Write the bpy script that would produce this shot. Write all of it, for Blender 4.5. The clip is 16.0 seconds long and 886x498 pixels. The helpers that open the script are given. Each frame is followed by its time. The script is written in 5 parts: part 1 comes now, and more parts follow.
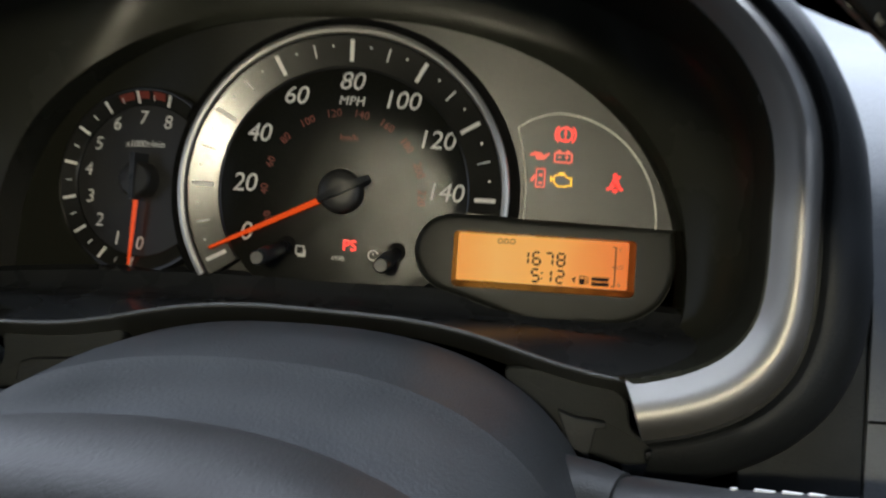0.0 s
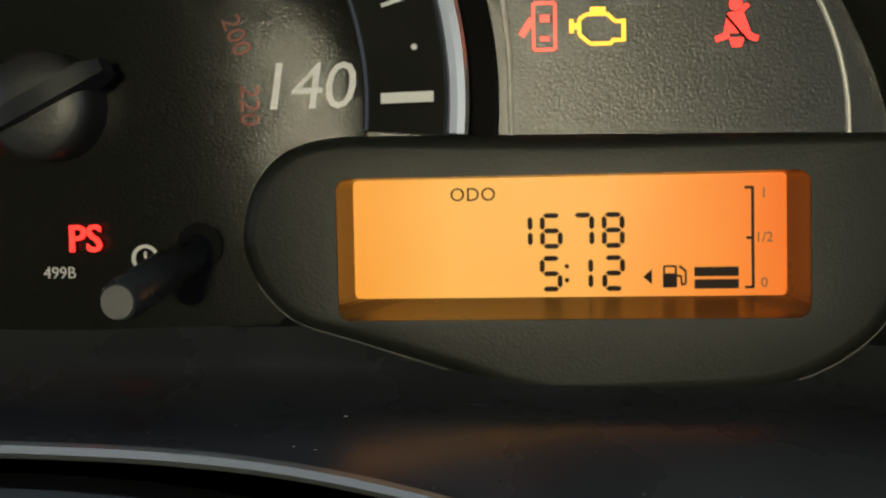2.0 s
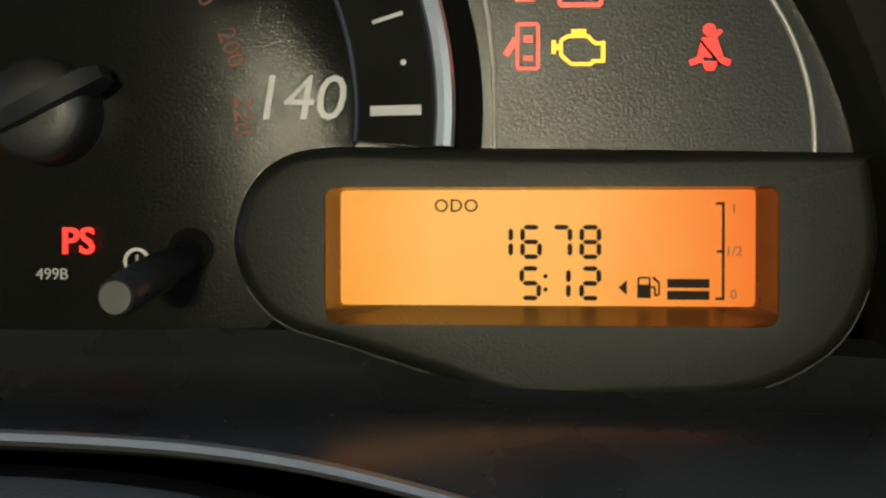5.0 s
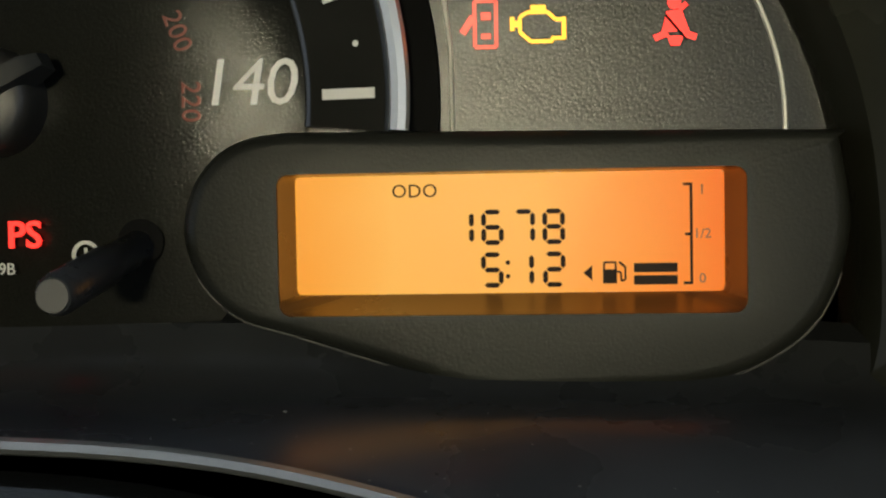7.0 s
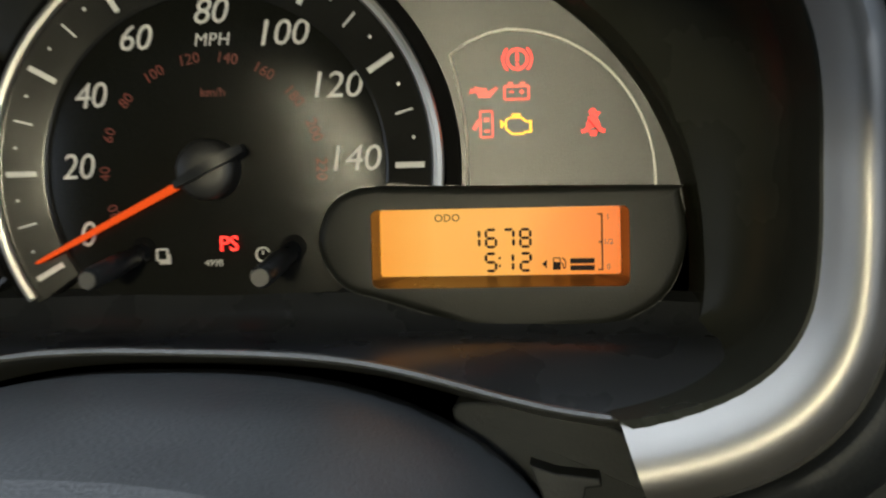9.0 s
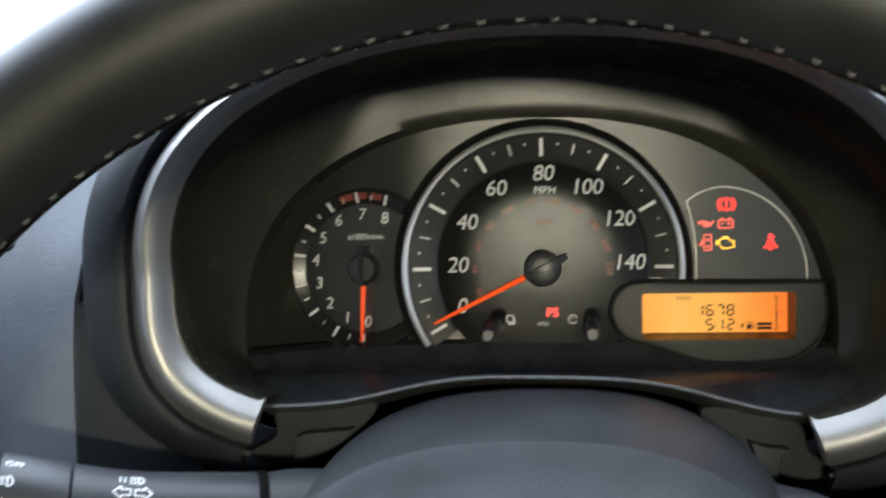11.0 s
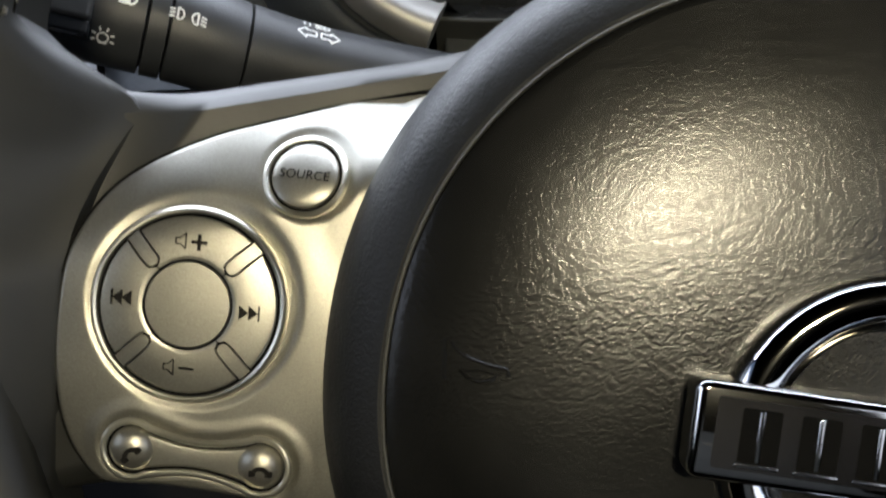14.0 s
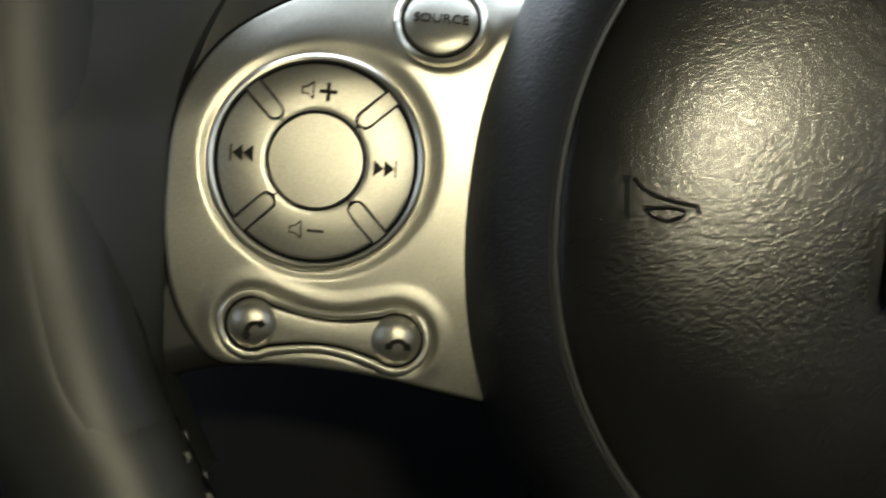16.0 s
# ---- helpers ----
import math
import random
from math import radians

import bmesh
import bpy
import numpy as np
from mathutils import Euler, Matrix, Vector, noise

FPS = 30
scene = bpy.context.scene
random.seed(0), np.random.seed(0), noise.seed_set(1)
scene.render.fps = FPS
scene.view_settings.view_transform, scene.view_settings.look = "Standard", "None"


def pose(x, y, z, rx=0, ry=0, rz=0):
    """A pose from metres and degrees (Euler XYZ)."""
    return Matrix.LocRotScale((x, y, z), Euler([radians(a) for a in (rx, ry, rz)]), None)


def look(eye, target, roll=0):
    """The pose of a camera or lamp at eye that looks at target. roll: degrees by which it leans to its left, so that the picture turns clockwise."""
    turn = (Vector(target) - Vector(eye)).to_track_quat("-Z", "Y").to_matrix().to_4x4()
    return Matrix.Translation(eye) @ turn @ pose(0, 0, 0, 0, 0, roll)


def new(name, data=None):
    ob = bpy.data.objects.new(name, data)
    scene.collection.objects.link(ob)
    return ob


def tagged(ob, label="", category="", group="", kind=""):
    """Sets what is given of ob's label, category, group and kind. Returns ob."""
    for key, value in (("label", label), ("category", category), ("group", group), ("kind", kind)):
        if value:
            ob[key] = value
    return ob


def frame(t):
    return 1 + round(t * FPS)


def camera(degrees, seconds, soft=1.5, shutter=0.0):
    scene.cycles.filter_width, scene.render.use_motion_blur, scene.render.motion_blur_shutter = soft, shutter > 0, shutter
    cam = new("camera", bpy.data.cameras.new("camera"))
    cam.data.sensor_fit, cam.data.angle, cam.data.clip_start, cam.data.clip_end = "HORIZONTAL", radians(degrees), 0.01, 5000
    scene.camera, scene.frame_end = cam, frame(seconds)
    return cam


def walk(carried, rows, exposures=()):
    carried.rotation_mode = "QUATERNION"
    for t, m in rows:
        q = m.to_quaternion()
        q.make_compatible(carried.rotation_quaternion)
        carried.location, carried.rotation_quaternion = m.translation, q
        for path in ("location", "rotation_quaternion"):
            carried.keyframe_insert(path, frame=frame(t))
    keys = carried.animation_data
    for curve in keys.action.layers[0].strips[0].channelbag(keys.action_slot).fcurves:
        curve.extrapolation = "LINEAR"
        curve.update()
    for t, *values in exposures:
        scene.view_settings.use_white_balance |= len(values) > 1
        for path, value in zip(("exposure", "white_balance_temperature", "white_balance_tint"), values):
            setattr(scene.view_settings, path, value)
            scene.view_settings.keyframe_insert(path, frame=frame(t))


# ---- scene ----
# All drawn sizes are in units of U metres, in a frame that faces the dials:
# x to the right, y into the dash, z up along the dial face. BASE tilts it back as the dash is built.
U = 0.0091
BASE = pose(0, 0, 0.95, -25, 0, 0)
cam = camera(41.0, 16.0, soft=2.2, shutter=0.5)
# seconds, place, yaw, pitch, roll in the dial frame
PATH = [
    (0, 6.66, -38.73, -2.93, 4.76, 1.88, 3.86),
    (0.5, 7.58, -33.06, -1.07, 6.48, -2.32, 0.94),
    (1, 9.58, -29.85, 0.06, 9.06, -4.44, -1.23),
    (1.5, 8.96, -22.48, -1.99, 9.74, -0.38, -0.59),
    (2, 6.90, -15.24, -1.18, 6.68, -2.90, -1.15),
    (2.5, 6.91, -15.19, -1.24, 6.73, -2.90, -0.99),
    (3, 6.97, -15.24, -1.41, 7.82, -2.55, -1.41),
    (3.2, 6.80, -15.34, -1.45, 8.01, -2.72, -1.44),
    (5.5, 6.62, -15.89, -1.58, 3.93, -0.70, -0.20),
    (6, 7.63, -15.53, -1.44, 4.23, -0.97, -1.00),
    (6.5, 7.39, -15.33, -1.28, 5.21, -2.66, -1.64),
    (7, 7.24, -15.26, -1.39, 5.10, -2.35, -1.05),
    (7.5, 7.31, -15.26, -1.16, 5.20, -2.96, -1.11),
    (8, 7.79, -18.12, -0.74, 5.87, -3.60, -0.56),
    (10.3, 8.98, -42.78, 3.61, 6.57, -2.91, -3.73),
    (10.5, 6.21, -45.12, 4.29, 5.04, -3.10, -3.50),
    (10.7, 1.97, -45.77, 3.33, 4.05, -2.24, -1.91),
    (11, -1.12, -46.54, 2.11, 3.41, -1.63, -0.84),
    (11.5, -3.23, -46.97, 0.73, 4.10, -2.32, 1.13),
    (12, -4.47, -47.40, -1.42, 4.02, -1.44, 0.83),
    (12.5, -5.87, -47.52, -4.24, 3.92, -0.67, 2.40),
    (13, -7.17, -46.76, -8.58, 2.59, 0.78, 3.30),
    (13.5, -6.73, -45.50, -11.42, 2.91, 0.37, 2.57),
    (14, -8.23, -42.94, -13.24, 2.27, 0.88, 4.06),
    (14.5, -7.23, -41.69, -13.77, 4.89, 0.03, 3.57),
    (15, -8.29, -41.04, -14.44, 4.16, -0.18, 3.70),
    (15.5, -9.78, -41.14, -15.67, 1.75, 1.46, 3.50),
    (16, -12.42, -40.92, -16.54, -1.77, 2.00, 3.15),
]
walk(cam, [(t, BASE @ pose(x * U, y * U, z * U, 90 + pitch, 0, yaw) @ pose(0, 0, 0, 0, 0, roll))
           for t, x, y, z, yaw, pitch, roll in PATH],
     exposures=[(0, -0.42, 6300, 15), (0.6, -0.38, 6300, 13), (1.5, -0.06, 6500, 10), (8.2, -0.06, 6500, 10), (10.5, -0.06, 6300, 16), (11.0, 0.12, 6050, 13), (11.5, 0.2, 5900, 12), (12.4, 0.16, 5900, 14), (12.9, 0.08, 5950, 16), (14.0, 0.0, 6500, 16), (15.2, 0.0, 6550, 13), (16, -0.25, 6500, 10)])

# ---- world and lights ----
world = bpy.data.worlds.new("sky")
scene.world = world
world.use_nodes = True
wn = world.node_tree
sky = wn.nodes.new("ShaderNodeTexSky")
sky.sky_type = 'NISHITA'
sky.sun_disc = False
sky.sun_elevation = radians(38)
sky.sun_rotation = radians(200)
wn.links.new(sky.outputs[0], wn.nodes["Background"].inputs[0])
wn.nodes["Background"].inputs[1].default_value = 0.07


def area(name, m, sx, sy, power, colour):
    data = bpy.data.lights.new(name, 'AREA')
    data.shape, data.size, data.size_y, data.energy, data.color = 'RECTANGLE', sx, sy, power, colour
    ob = new(name, data)
    ob.matrix_world = m
    return ob


# daylight in the openings of the cabin
area("windscreen_light", look((-0.25, 0.31, 1.23), (-0.25, -0.19, 0.36)), 1.4, 0.80, 31.0, (0.80, 0.90, 1.0))
area("driver_window_light", look((0.50, -0.62, 1.22), (0.0, -0.35, 0.95)), 0.85, 0.34, 1.2, (0.85, 0.93, 1.0))
area("passenger_window_light", look((-0.99, -0.5, 1.22), (0.0, -0.3, 0.95)), 0.9, 0.34, 1.5, (0.80, 0.90, 1.0))
# the courtesy lamp in the roof
area("courtesy_lamp_light", look((0.034, -1.06, 1.472), (0.0, 0.0, 0.93)), 0.09, 0.06, 13.0, (0.97, 0.895, 0.61))


# ---- materials ----
def material(name, colour, rough=0.5, metal=0.0, spec=0.5, vary=0.15, scale=60, bump=0.0, bump_scale=900,
             grain=0.0, coat=0.0, kind="noise", rvary=0.12):
    m = bpy.data.materials.new(name)
    m.use_nodes = True
    nt = m.node_tree
    p = nt.nodes["Principled BSDF"]
    p.inputs["Roughness"].default_value = rough
    p.inputs["Metallic"].default_value = metal
    p.inputs["Specular IOR Level"].default_value = spec
    p.inputs["Coat Weight"].default_value = coat
    p.inputs["Coat Roughness"].default_value = 0.12
    co = nt.nodes.new("ShaderNodeTexCoord")
    big = nt.nodes.new("ShaderNodeTexNoise")
    big.inputs["Scale"].default_value = scale
    big.inputs["Detail"].default_value = 5
    nt.links.new(co.outputs["Object"], big.inputs["Vector"])
    fine = nt.nodes.new("ShaderNodeTexNoise")
    fine.inputs["Scale"].default_value = bump_scale * 1.6
    fine.inputs["Detail"].default_value = 2
    nt.links.new(co.outputs["Object"], fine.inputs["Vector"])
    mix = nt.nodes.new("ShaderNodeMix")
    mix.data_type = 'FLOAT'
    mix.inputs[0].default_value = grain
    nt.links.new(big.outputs["Fac"], mix.inputs[2])
    nt.links.new(fine.outputs["Fac"], mix.inputs[3])
    ramp = nt.nodes.new("ShaderNodeValToRGB")
    lo = [c * (1 - vary) for c in colour]
    hi = [min(1, c * (1 + vary)) for c in colour]
    ramp.color_ramp.elements[0].position, ramp.color_ramp.elements[1].position = 0.32, 0.68
    ramp.color_ramp.elements[0].color = (*lo, 1)
    ramp.color_ramp.elements[1].color = (*hi, 1)
    nt.links.new(mix.outputs[0], ramp.inputs["Fac"])
    nt.links.new(ramp.outputs["Color"], p.inputs["Base Color"])
    rr = nt.nodes.new("ShaderNodeMapRange")
    rr.inputs["From Min"].default_value, rr.inputs["From Max"].default_value = 0.3, 0.7
    rr.inputs["To Min"].default_value, rr.inputs["To Max"].default_value = rough * (1 - rvary), min(1, rough * (1 + rvary))
    nt.links.new(big.outputs["Fac"], rr.inputs["Value"])
    nt.links.new(rr.outputs["Result"], p.inputs["Roughness"])
    if bump:
        b = nt.nodes.new("ShaderNodeBump")
        b.inputs["Strength"].default_value = bump
        b.inputs["Distance"].default_value = 0.0005
        if kind == "pebble":
            v = nt.nodes.new("ShaderNodeTexVoronoi")
            v.feature = 'SMOOTH_F1'
            v.inputs["Scale"].default_value = bump_scale
            v.inputs["Smoothness"].default_value = 0.6
            w = nt.nodes.new("ShaderNodeTexNoise")
            w.inputs["Scale"].default_value = bump_scale * 0.5
            ad = nt.nodes.new("ShaderNodeMixRGB")
            ad.blend_type = 'LINEAR_LIGHT'
            ad.inputs[0].default_value = 0.0016
            nt.links.new(co.outputs["Object"], w.inputs["Vector"])
            nt.links.new(co.outputs["Object"], ad.inputs[1])
            nt.links.new(w.outputs["Color"], ad.inputs[2])
            nt.links.new(ad.outputs[0], v.inputs["Vector"])
            b.invert = True
            nt.links.new(v.outputs["Distance"], b.inputs["Height"])
        else:
            n = nt.nodes.new("ShaderNodeTexNoise")
            n.inputs["Scale"].default_value = bump_scale
            n.inputs["Detail"].default_value = 3
            nt.links.new(co.outputs["Object"], n.inputs["Vector"])
            nt.links.new(n.outputs["Fac"], b.inputs["Height"])
        nt.links.new(b.outputs["Normal"], p.inputs["Normal"])
    return m


def glow(name, colour, strength):
    m = bpy.data.materials.new(name)
    m.use_nodes = True
    p = m.node_tree.nodes["Principled BSDF"]
    p.inputs["Base Color"].default_value = (*[c * 0.06 for c in colour], 1)
    p.inputs["Emission Color"].default_value = (*colour, 1)
    p.inputs["Emission Strength"].default_value = strength
    p.inputs["Roughness"].default_value = 0.4
    return m


FACE = material("dial_face_paint", (0.0125, 0.0128, 0.0092), 0.29, 0.0, spec=0.46, vary=0.6, grain=0.95, scale=300, bump=0.14, bump_scale=2900, rvary=0.04)
DISC = material("dial_disc_paint", (0.0088, 0.0090, 0.0074), 0.17, 0.0, spec=0.17, vary=0.35, grain=0.95, scale=300, bump=0.12, bump_scale=2900, rvary=0.04)
BAND = material("dial_band_gloss", (0.014, 0.014, 0.0125), 0.18, 0.0, vary=0.15, spec=0.32)
PRINT = material("white_print", (0.66, 0.66, 0.63), 0.5, vary=0.06)
PRINT_RED = material("dull_red_print", (0.17, 0.024, 0.012), 0.5, vary=0.2)
RING = material("ring_satin_metal", (0.62, 0.61, 0.57), 0.38, 0.9, vary=0.06)
LINE = material("line_silver_print", (0.55, 0.55, 0.50), 0.4, 0.4, vary=0.08)
GLOSS = material("black_gloss_plastic", (0.0175, 0.0190, 0.0205), 0.28, 0.0, vary=0.2, spec=0.2)
BLACK = material("black_plastic", (0.015, 0.015, 0.0145), 0.42, 0.0, vary=0.2, bump=0.12, bump_scale=1600)
POD = material("pod_grey_plastic", (0.0135, 0.0142, 0.0115), 0.42, 0.0, spec=0.22, vary=0.2, bump=0.14, bump_scale=3000)
KNOB = material("knob_grey_plastic", (0.060, 0.058, 0.053), 0.45, 0.0, vary=0.12, bump=0.07, bump_scale=2400)
HOOD = material("hood_grained_plastic", (0.016, 0.018, 0.019), 0.55, 0.0, spec=0.28, vary=0.25, scale=40, bump=0.35, bump_scale=1100)
HOODLOW = material("hood_lower_plastic", (0.028, 0.031, 0.033), 0.6, 0.0, spec=0.12, vary=0.25, scale=40, bump=0.2, bump_scale=1100)
HOODIN = material("hood_inner_plastic", (0.0200, 0.0205, 0.0150), 0.26, 0.0, spec=0.12, vary=0.2, scale=30, bump=0.06, bump_scale=1500)
TRIM = material("silver_trim_paint", (0.32, 0.31, 0.292), 0.45, 0.85, vary=0.05, bump=0.04, bump_scale=3000)
DASH = material("dash_grained_plastic", (0.11, 0.12, 0.13), 0.52, 0.0, vary=0.2, scale=30, bump=0.22, bump_scale=1000, kind="pebble")
# paler than the dash plastic: window light on the vent put into its colour
PLATE = material("vent_plate_lit_grey", (0.27, 0.275, 0.31), 0.42, 0.25, vary=0.08, scale=60, bump=0.06, bump_scale=2400)
COLUMN = material("column_grained_plastic", (0.027, 0.0295, 0.031), 0.48, 0.0, spec=0.35, vary=0.2, scale=35, bump=0.2, bump_scale=1100, kind="pebble")
LEATHER = material("rim_leather", (0.0165, 0.0167, 0.0150), 0.46, 0.0, spec=0.42, vary=0.3, scale=40, bump=0.03, bump_scale=1100, kind="pebble")
THREAD = material("grey_thread_and_glint", (0.085, 0.083, 0.075), 0.55, vary=0.3, scale=300)
HUB = material("hub_pebbled_plastic", (0.0068, 0.0069, 0.0066), 0.24, 0.0, spec=0.42, vary=0.25, scale=40, bump=0.10, bump_scale=1250, kind="pebble")
SHELL = material("hub_smooth_plastic", (0.0095, 0.0098, 0.0100), 0.48, 0.0, spec=0.30, vary=0.25, scale=40, bump=0.22, bump_scale=1250, kind="pebble")
SEAM = material("seam_edge_highlight", (0.075, 0.072, 0.058), 0.40, 0.0, vary=0.2)
SILVER = material("spoke_silver_paint", (0.375, 0.366, 0.322), 0.40, 0.9, vary=0.2, scale=50, grain=0.8, bump=0.10, bump_scale=3000)
BRIGHT = material("key_rim_silver", (0.80, 0.78, 0.68), 0.34, 0.95, vary=0.08, scale=80)
STRIP = material("pale_satin_strip", (0.72, 0.72, 0.74), 0.32, 0.3, vary=0.05)
CHROME = material("chrome", (0.80, 0.80, 0.80), 0.06, 1.0, vary=0.03)
BADGE = material("badge_grey_metal", (0.24, 0.235, 0.25), 0.14, 1.0, vary=0.06)
STALK = material("stalk_plastic", (0.022, 0.024, 0.0265), 0.46, 0.0, spec=0.45, vary=0.2, bump=0.15, bump_scale=1800)
MARK = material("stalk_white_print", (0.72, 0.74, 0.74), 0.5, vary=0.08)
INK = material("dark_button_print", (0.010, 0.009, 0.008), 0.6, spec=0.1, vary=0.2)
FABRIC = material("seat_grey_fabric", (0.045, 0.045, 0.042), 0.9, 0.0, spec=0.1, vary=0.25, scale=20, bump=0.3, bump_scale=700)
CABIN = material("cabin_grey_lining", (0.26, 0.255, 0.24), 0.8, 0.0, vary=0.2, scale=20, bump=0.2, bump_scale=600)
# near-black also stands in for shade under the stalk and in the footwell
DARK = material("dark_trim_and_shade", (0.006, 0.006, 0.0065), 0.8, 0.0, spec=0.1, vary=0.2, scale=20, bump=0.2, bump_scale=600)
SEGMENT = material("lcd_dark_segment", (0.016, 0.007, 0.003), 0.5, spec=0.1, vary=0.1)
FAINT = material("lcd_faint_segment", (0.11, 0.042, 0.010), 0.4, vary=0.1)
BEVEL = material("lcd_brown_bevel", (0.10, 0.060, 0.028), 0.28, 0.2, vary=0.15)
LIP = material("lip_grey_plastic", (0.056, 0.058, 0.054), 0.36, vary=0.12, bump=0.1, bump_scale=1500)
EDGE = material("pod_edge_plastic", (0.045, 0.045, 0.04), 0.45, vary=0.3, scale=200)
DUST = material("pale_dust", (0.13, 0.13, 0.125), 0.9, spec=0.1, vary=0.5, scale=500)
CRACK = material("joint_black", (0.004, 0.004, 0.004), 0.7, spec=0.05, vary=0.1)
NEEDLE = glow("needle_orange_light", (1.0, 0.10, 0.012), 0.85)
RED = glow("tell_tale_red", (1.0, 0.030, 0.020), 2.2)
SALMON = glow("tell_tale_pale_red", (1.0, 0.12, 0.07), 1.3)
AMBER = glow("tell_tale_amber", (1.0, 0.55, 0.03), 1.8)
LENS = glow("courtesy_lens", (1.0, 0.80, 0.42), 6.0)


def lcd_material():
    m = bpy.data.materials.new("lcd_backlight")
    m.use_nodes = True
    nt = m.node_tree
    p = nt.nodes["Principled BSDF"]
    co = nt.nodes.new("ShaderNodeTexCoord")
    sep = nt.nodes.new("ShaderNodeSeparateXYZ")
    nt.links.new(co.outputs["Object"], sep.inputs[0])
    sx = nt.nodes.new("ShaderNodeMapRange")
    sx.inputs["From Min"].default_value, sx.inputs["From Max"].default_value = 3.9 * U, 9.6 * U
    nt.links.new(sep.outputs["X"], sx.inputs["Value"])
    noi = nt.nodes.new("ShaderNodeTexNoise")
    noi.inputs["Scale"].default_value = 60
    nt.links.new(co.outputs["Object"], noi.inputs["Vector"])
    ad = nt.nodes.new("ShaderNodeMath")
    ad.operation = 'MULTIPLY_ADD'
    ad.inputs[1].default_value, ad.inputs[2].default_value = 0.18, -0.09
    nt.links.new(noi.outputs["Fac"], ad.inputs[0])
    su = nt.nodes.new("ShaderNodeMath")
    nt.links.new(sx.outputs["Result"], su.inputs[0])
    nt.links.new(ad.outputs[0], su.inputs[1])
    ramp = nt.nodes.new("ShaderNodeValToRGB")
    e = ramp.color_ramp.elements
    e[0].position, e[0].color = 0.0, (0.90, 0.33, 0.028, 1)
    e[1].position, e[1].color = 1.0, (0.86, 0.155, 0.007, 1)
    for at, colour in ((0.22, (0.92, 0.43, 0.066, 1)), (0.55, (0.92, 0.39, 0.052, 1)), (0.78, (0.90, 0.26, 0.020, 1))):
        e.new(at).color = colour
    nt.links.new(su.outputs[0], ramp.inputs["Fac"])
    nt.links.new(ramp.outputs["Color"], p.inputs["Emission Color"])
    p.inputs["Base Color"].default_value = (0.06, 0.022, 0.004, 1)
    p.inputs["Specular IOR Level"].default_value = 0.15
    p.inputs["Emission Strength"].default_value = 1.02
    p.inputs["Roughness"].default_value = 0.35
    return m


LCD = lcd_material()


# ---- mesh helpers ----
def thing(name, label, category, group="", kind=""):
    ob = new(name)
    ob.empty_display_size = 0.01
    ob.matrix_world = BASE
    return tagged(ob, label, category, group, kind)


def part(name, bm, mat, parent, label="", smooth=True):
    """Links a bmesh, drawn in units, as one mesh object under its parent."""
    bmesh.ops.scale(bm, vec=(U, U, U), verts=bm.verts)
    bmesh.ops.recalc_face_normals(bm, faces=bm.faces)
    me = bpy.data.meshes.new(name)
    bm.to_mesh(me)
    bm.free()
    me.materials.append(mat)
    if smooth:
        me.polygons.foreach_set("use_smooth", [True] * len(me.polygons))
        me.set_sharp_from_angle(angle=radians(38))
    ob = new(name, me)
    ob.parent = parent
    if label:
        tagged(ob, label)
    return ob


def grid(bm, rows, close_u=False, close_v=False):
    """Quads between rows of points."""
    vs = [[bm.verts.new(p) for p in row] for row in rows]
    nv, nu = len(vs), len(vs[0])
    for j in range(nv if close_v else nv - 1):
        for i in range(nu if close_u else nu - 1):
            a, b = vs[j], vs[(j + 1) % nv]
            bm.faces.new((a[i], a[(i + 1) % nu], b[(i + 1) % nu], b[i]))
    return vs


def loft(rows, close_u=True, cap=True, close_v=False):
    bm = bmesh.new()
    vs = grid(bm, rows, close_u, close_v)
    if cap and close_u:
        bm.faces.new(vs[0])
        bm.faces.new(vs[-1])
    return bm


def prism(outline, front, back, round_edge=0.0, bm=None):
    """A plate with an outline in x and z, from y = front (towards the driver) to y = back, its front edge rounded."""
    bm = bm or bmesh.new()
    n = len(outline)
    rows = [[(x, back, z) for x, z in outline]]
    if round_edge:
        pts = [Vector((x, z)) for x, z in outline]
        turn = sum(pts[i].x * pts[(i + 1) % n].y - pts[(i + 1) % n].x * pts[i].y for i in range(n))
        nor = []
        for i in range(n):
            a, b = (pts[i] - pts[i - 1]), (pts[(i + 1) % n] - pts[i])
            a, b = a.normalized(), b.normalized()
            d = Vector((a.y + b.y, -(a.x + b.x)))
            d = d.normalized() / max(0.5, math.sqrt(max(0.0, (1 + a.dot(b)) / 2))) if d.length > 1e-6 else Vector((a.y, -a.x))
            nor.append(d if turn > 0 else -d)
        for k in range(5):
            a = k / 4 * math.pi / 2
            inset, y = round_edge * (1 - math.cos(a)), front + round_edge * (1 - math.sin(a))
            rows.append([(p.x - d.x * inset, y, p.y - d.y * inset) for p, d in zip(pts, nor)])
    else:
        rows.append([(x, front, z) for x, z in outline])
    vs = grid(bm, rows, True)
    bm.faces.new(vs[-1])
    bm.faces.new(vs[0])
    return bm


def ring_plate(r0, r1, a0, a1, front, back, cx=0.0, cz=0.0, n=64, bm=None):
    """A flat arc with square edges, angles in degrees from +x towards +z."""
    bm = bm or bmesh.new()
    rows = []
    whole = abs(a1 - a0) >= 359.9
    for i in range(n if whole else n + 1):
        a = radians(a0 + (a1 - a0) * i / n)
        c, s = math.cos(a), math.sin(a)
        rows.append([(cx + r0 * c, front, cz + r0 * s), (cx + r1 * c, front, cz + r1 * s),
                     (cx + r1 * c, back, cz + r1 * s), (cx + r0 * c, back, cz + r0 * s)])
    vs = grid(bm, rows, True, whole)
    if not whole:
        bm.faces.new(vs[0])
        bm.faces.new(vs[-1])
    return bm


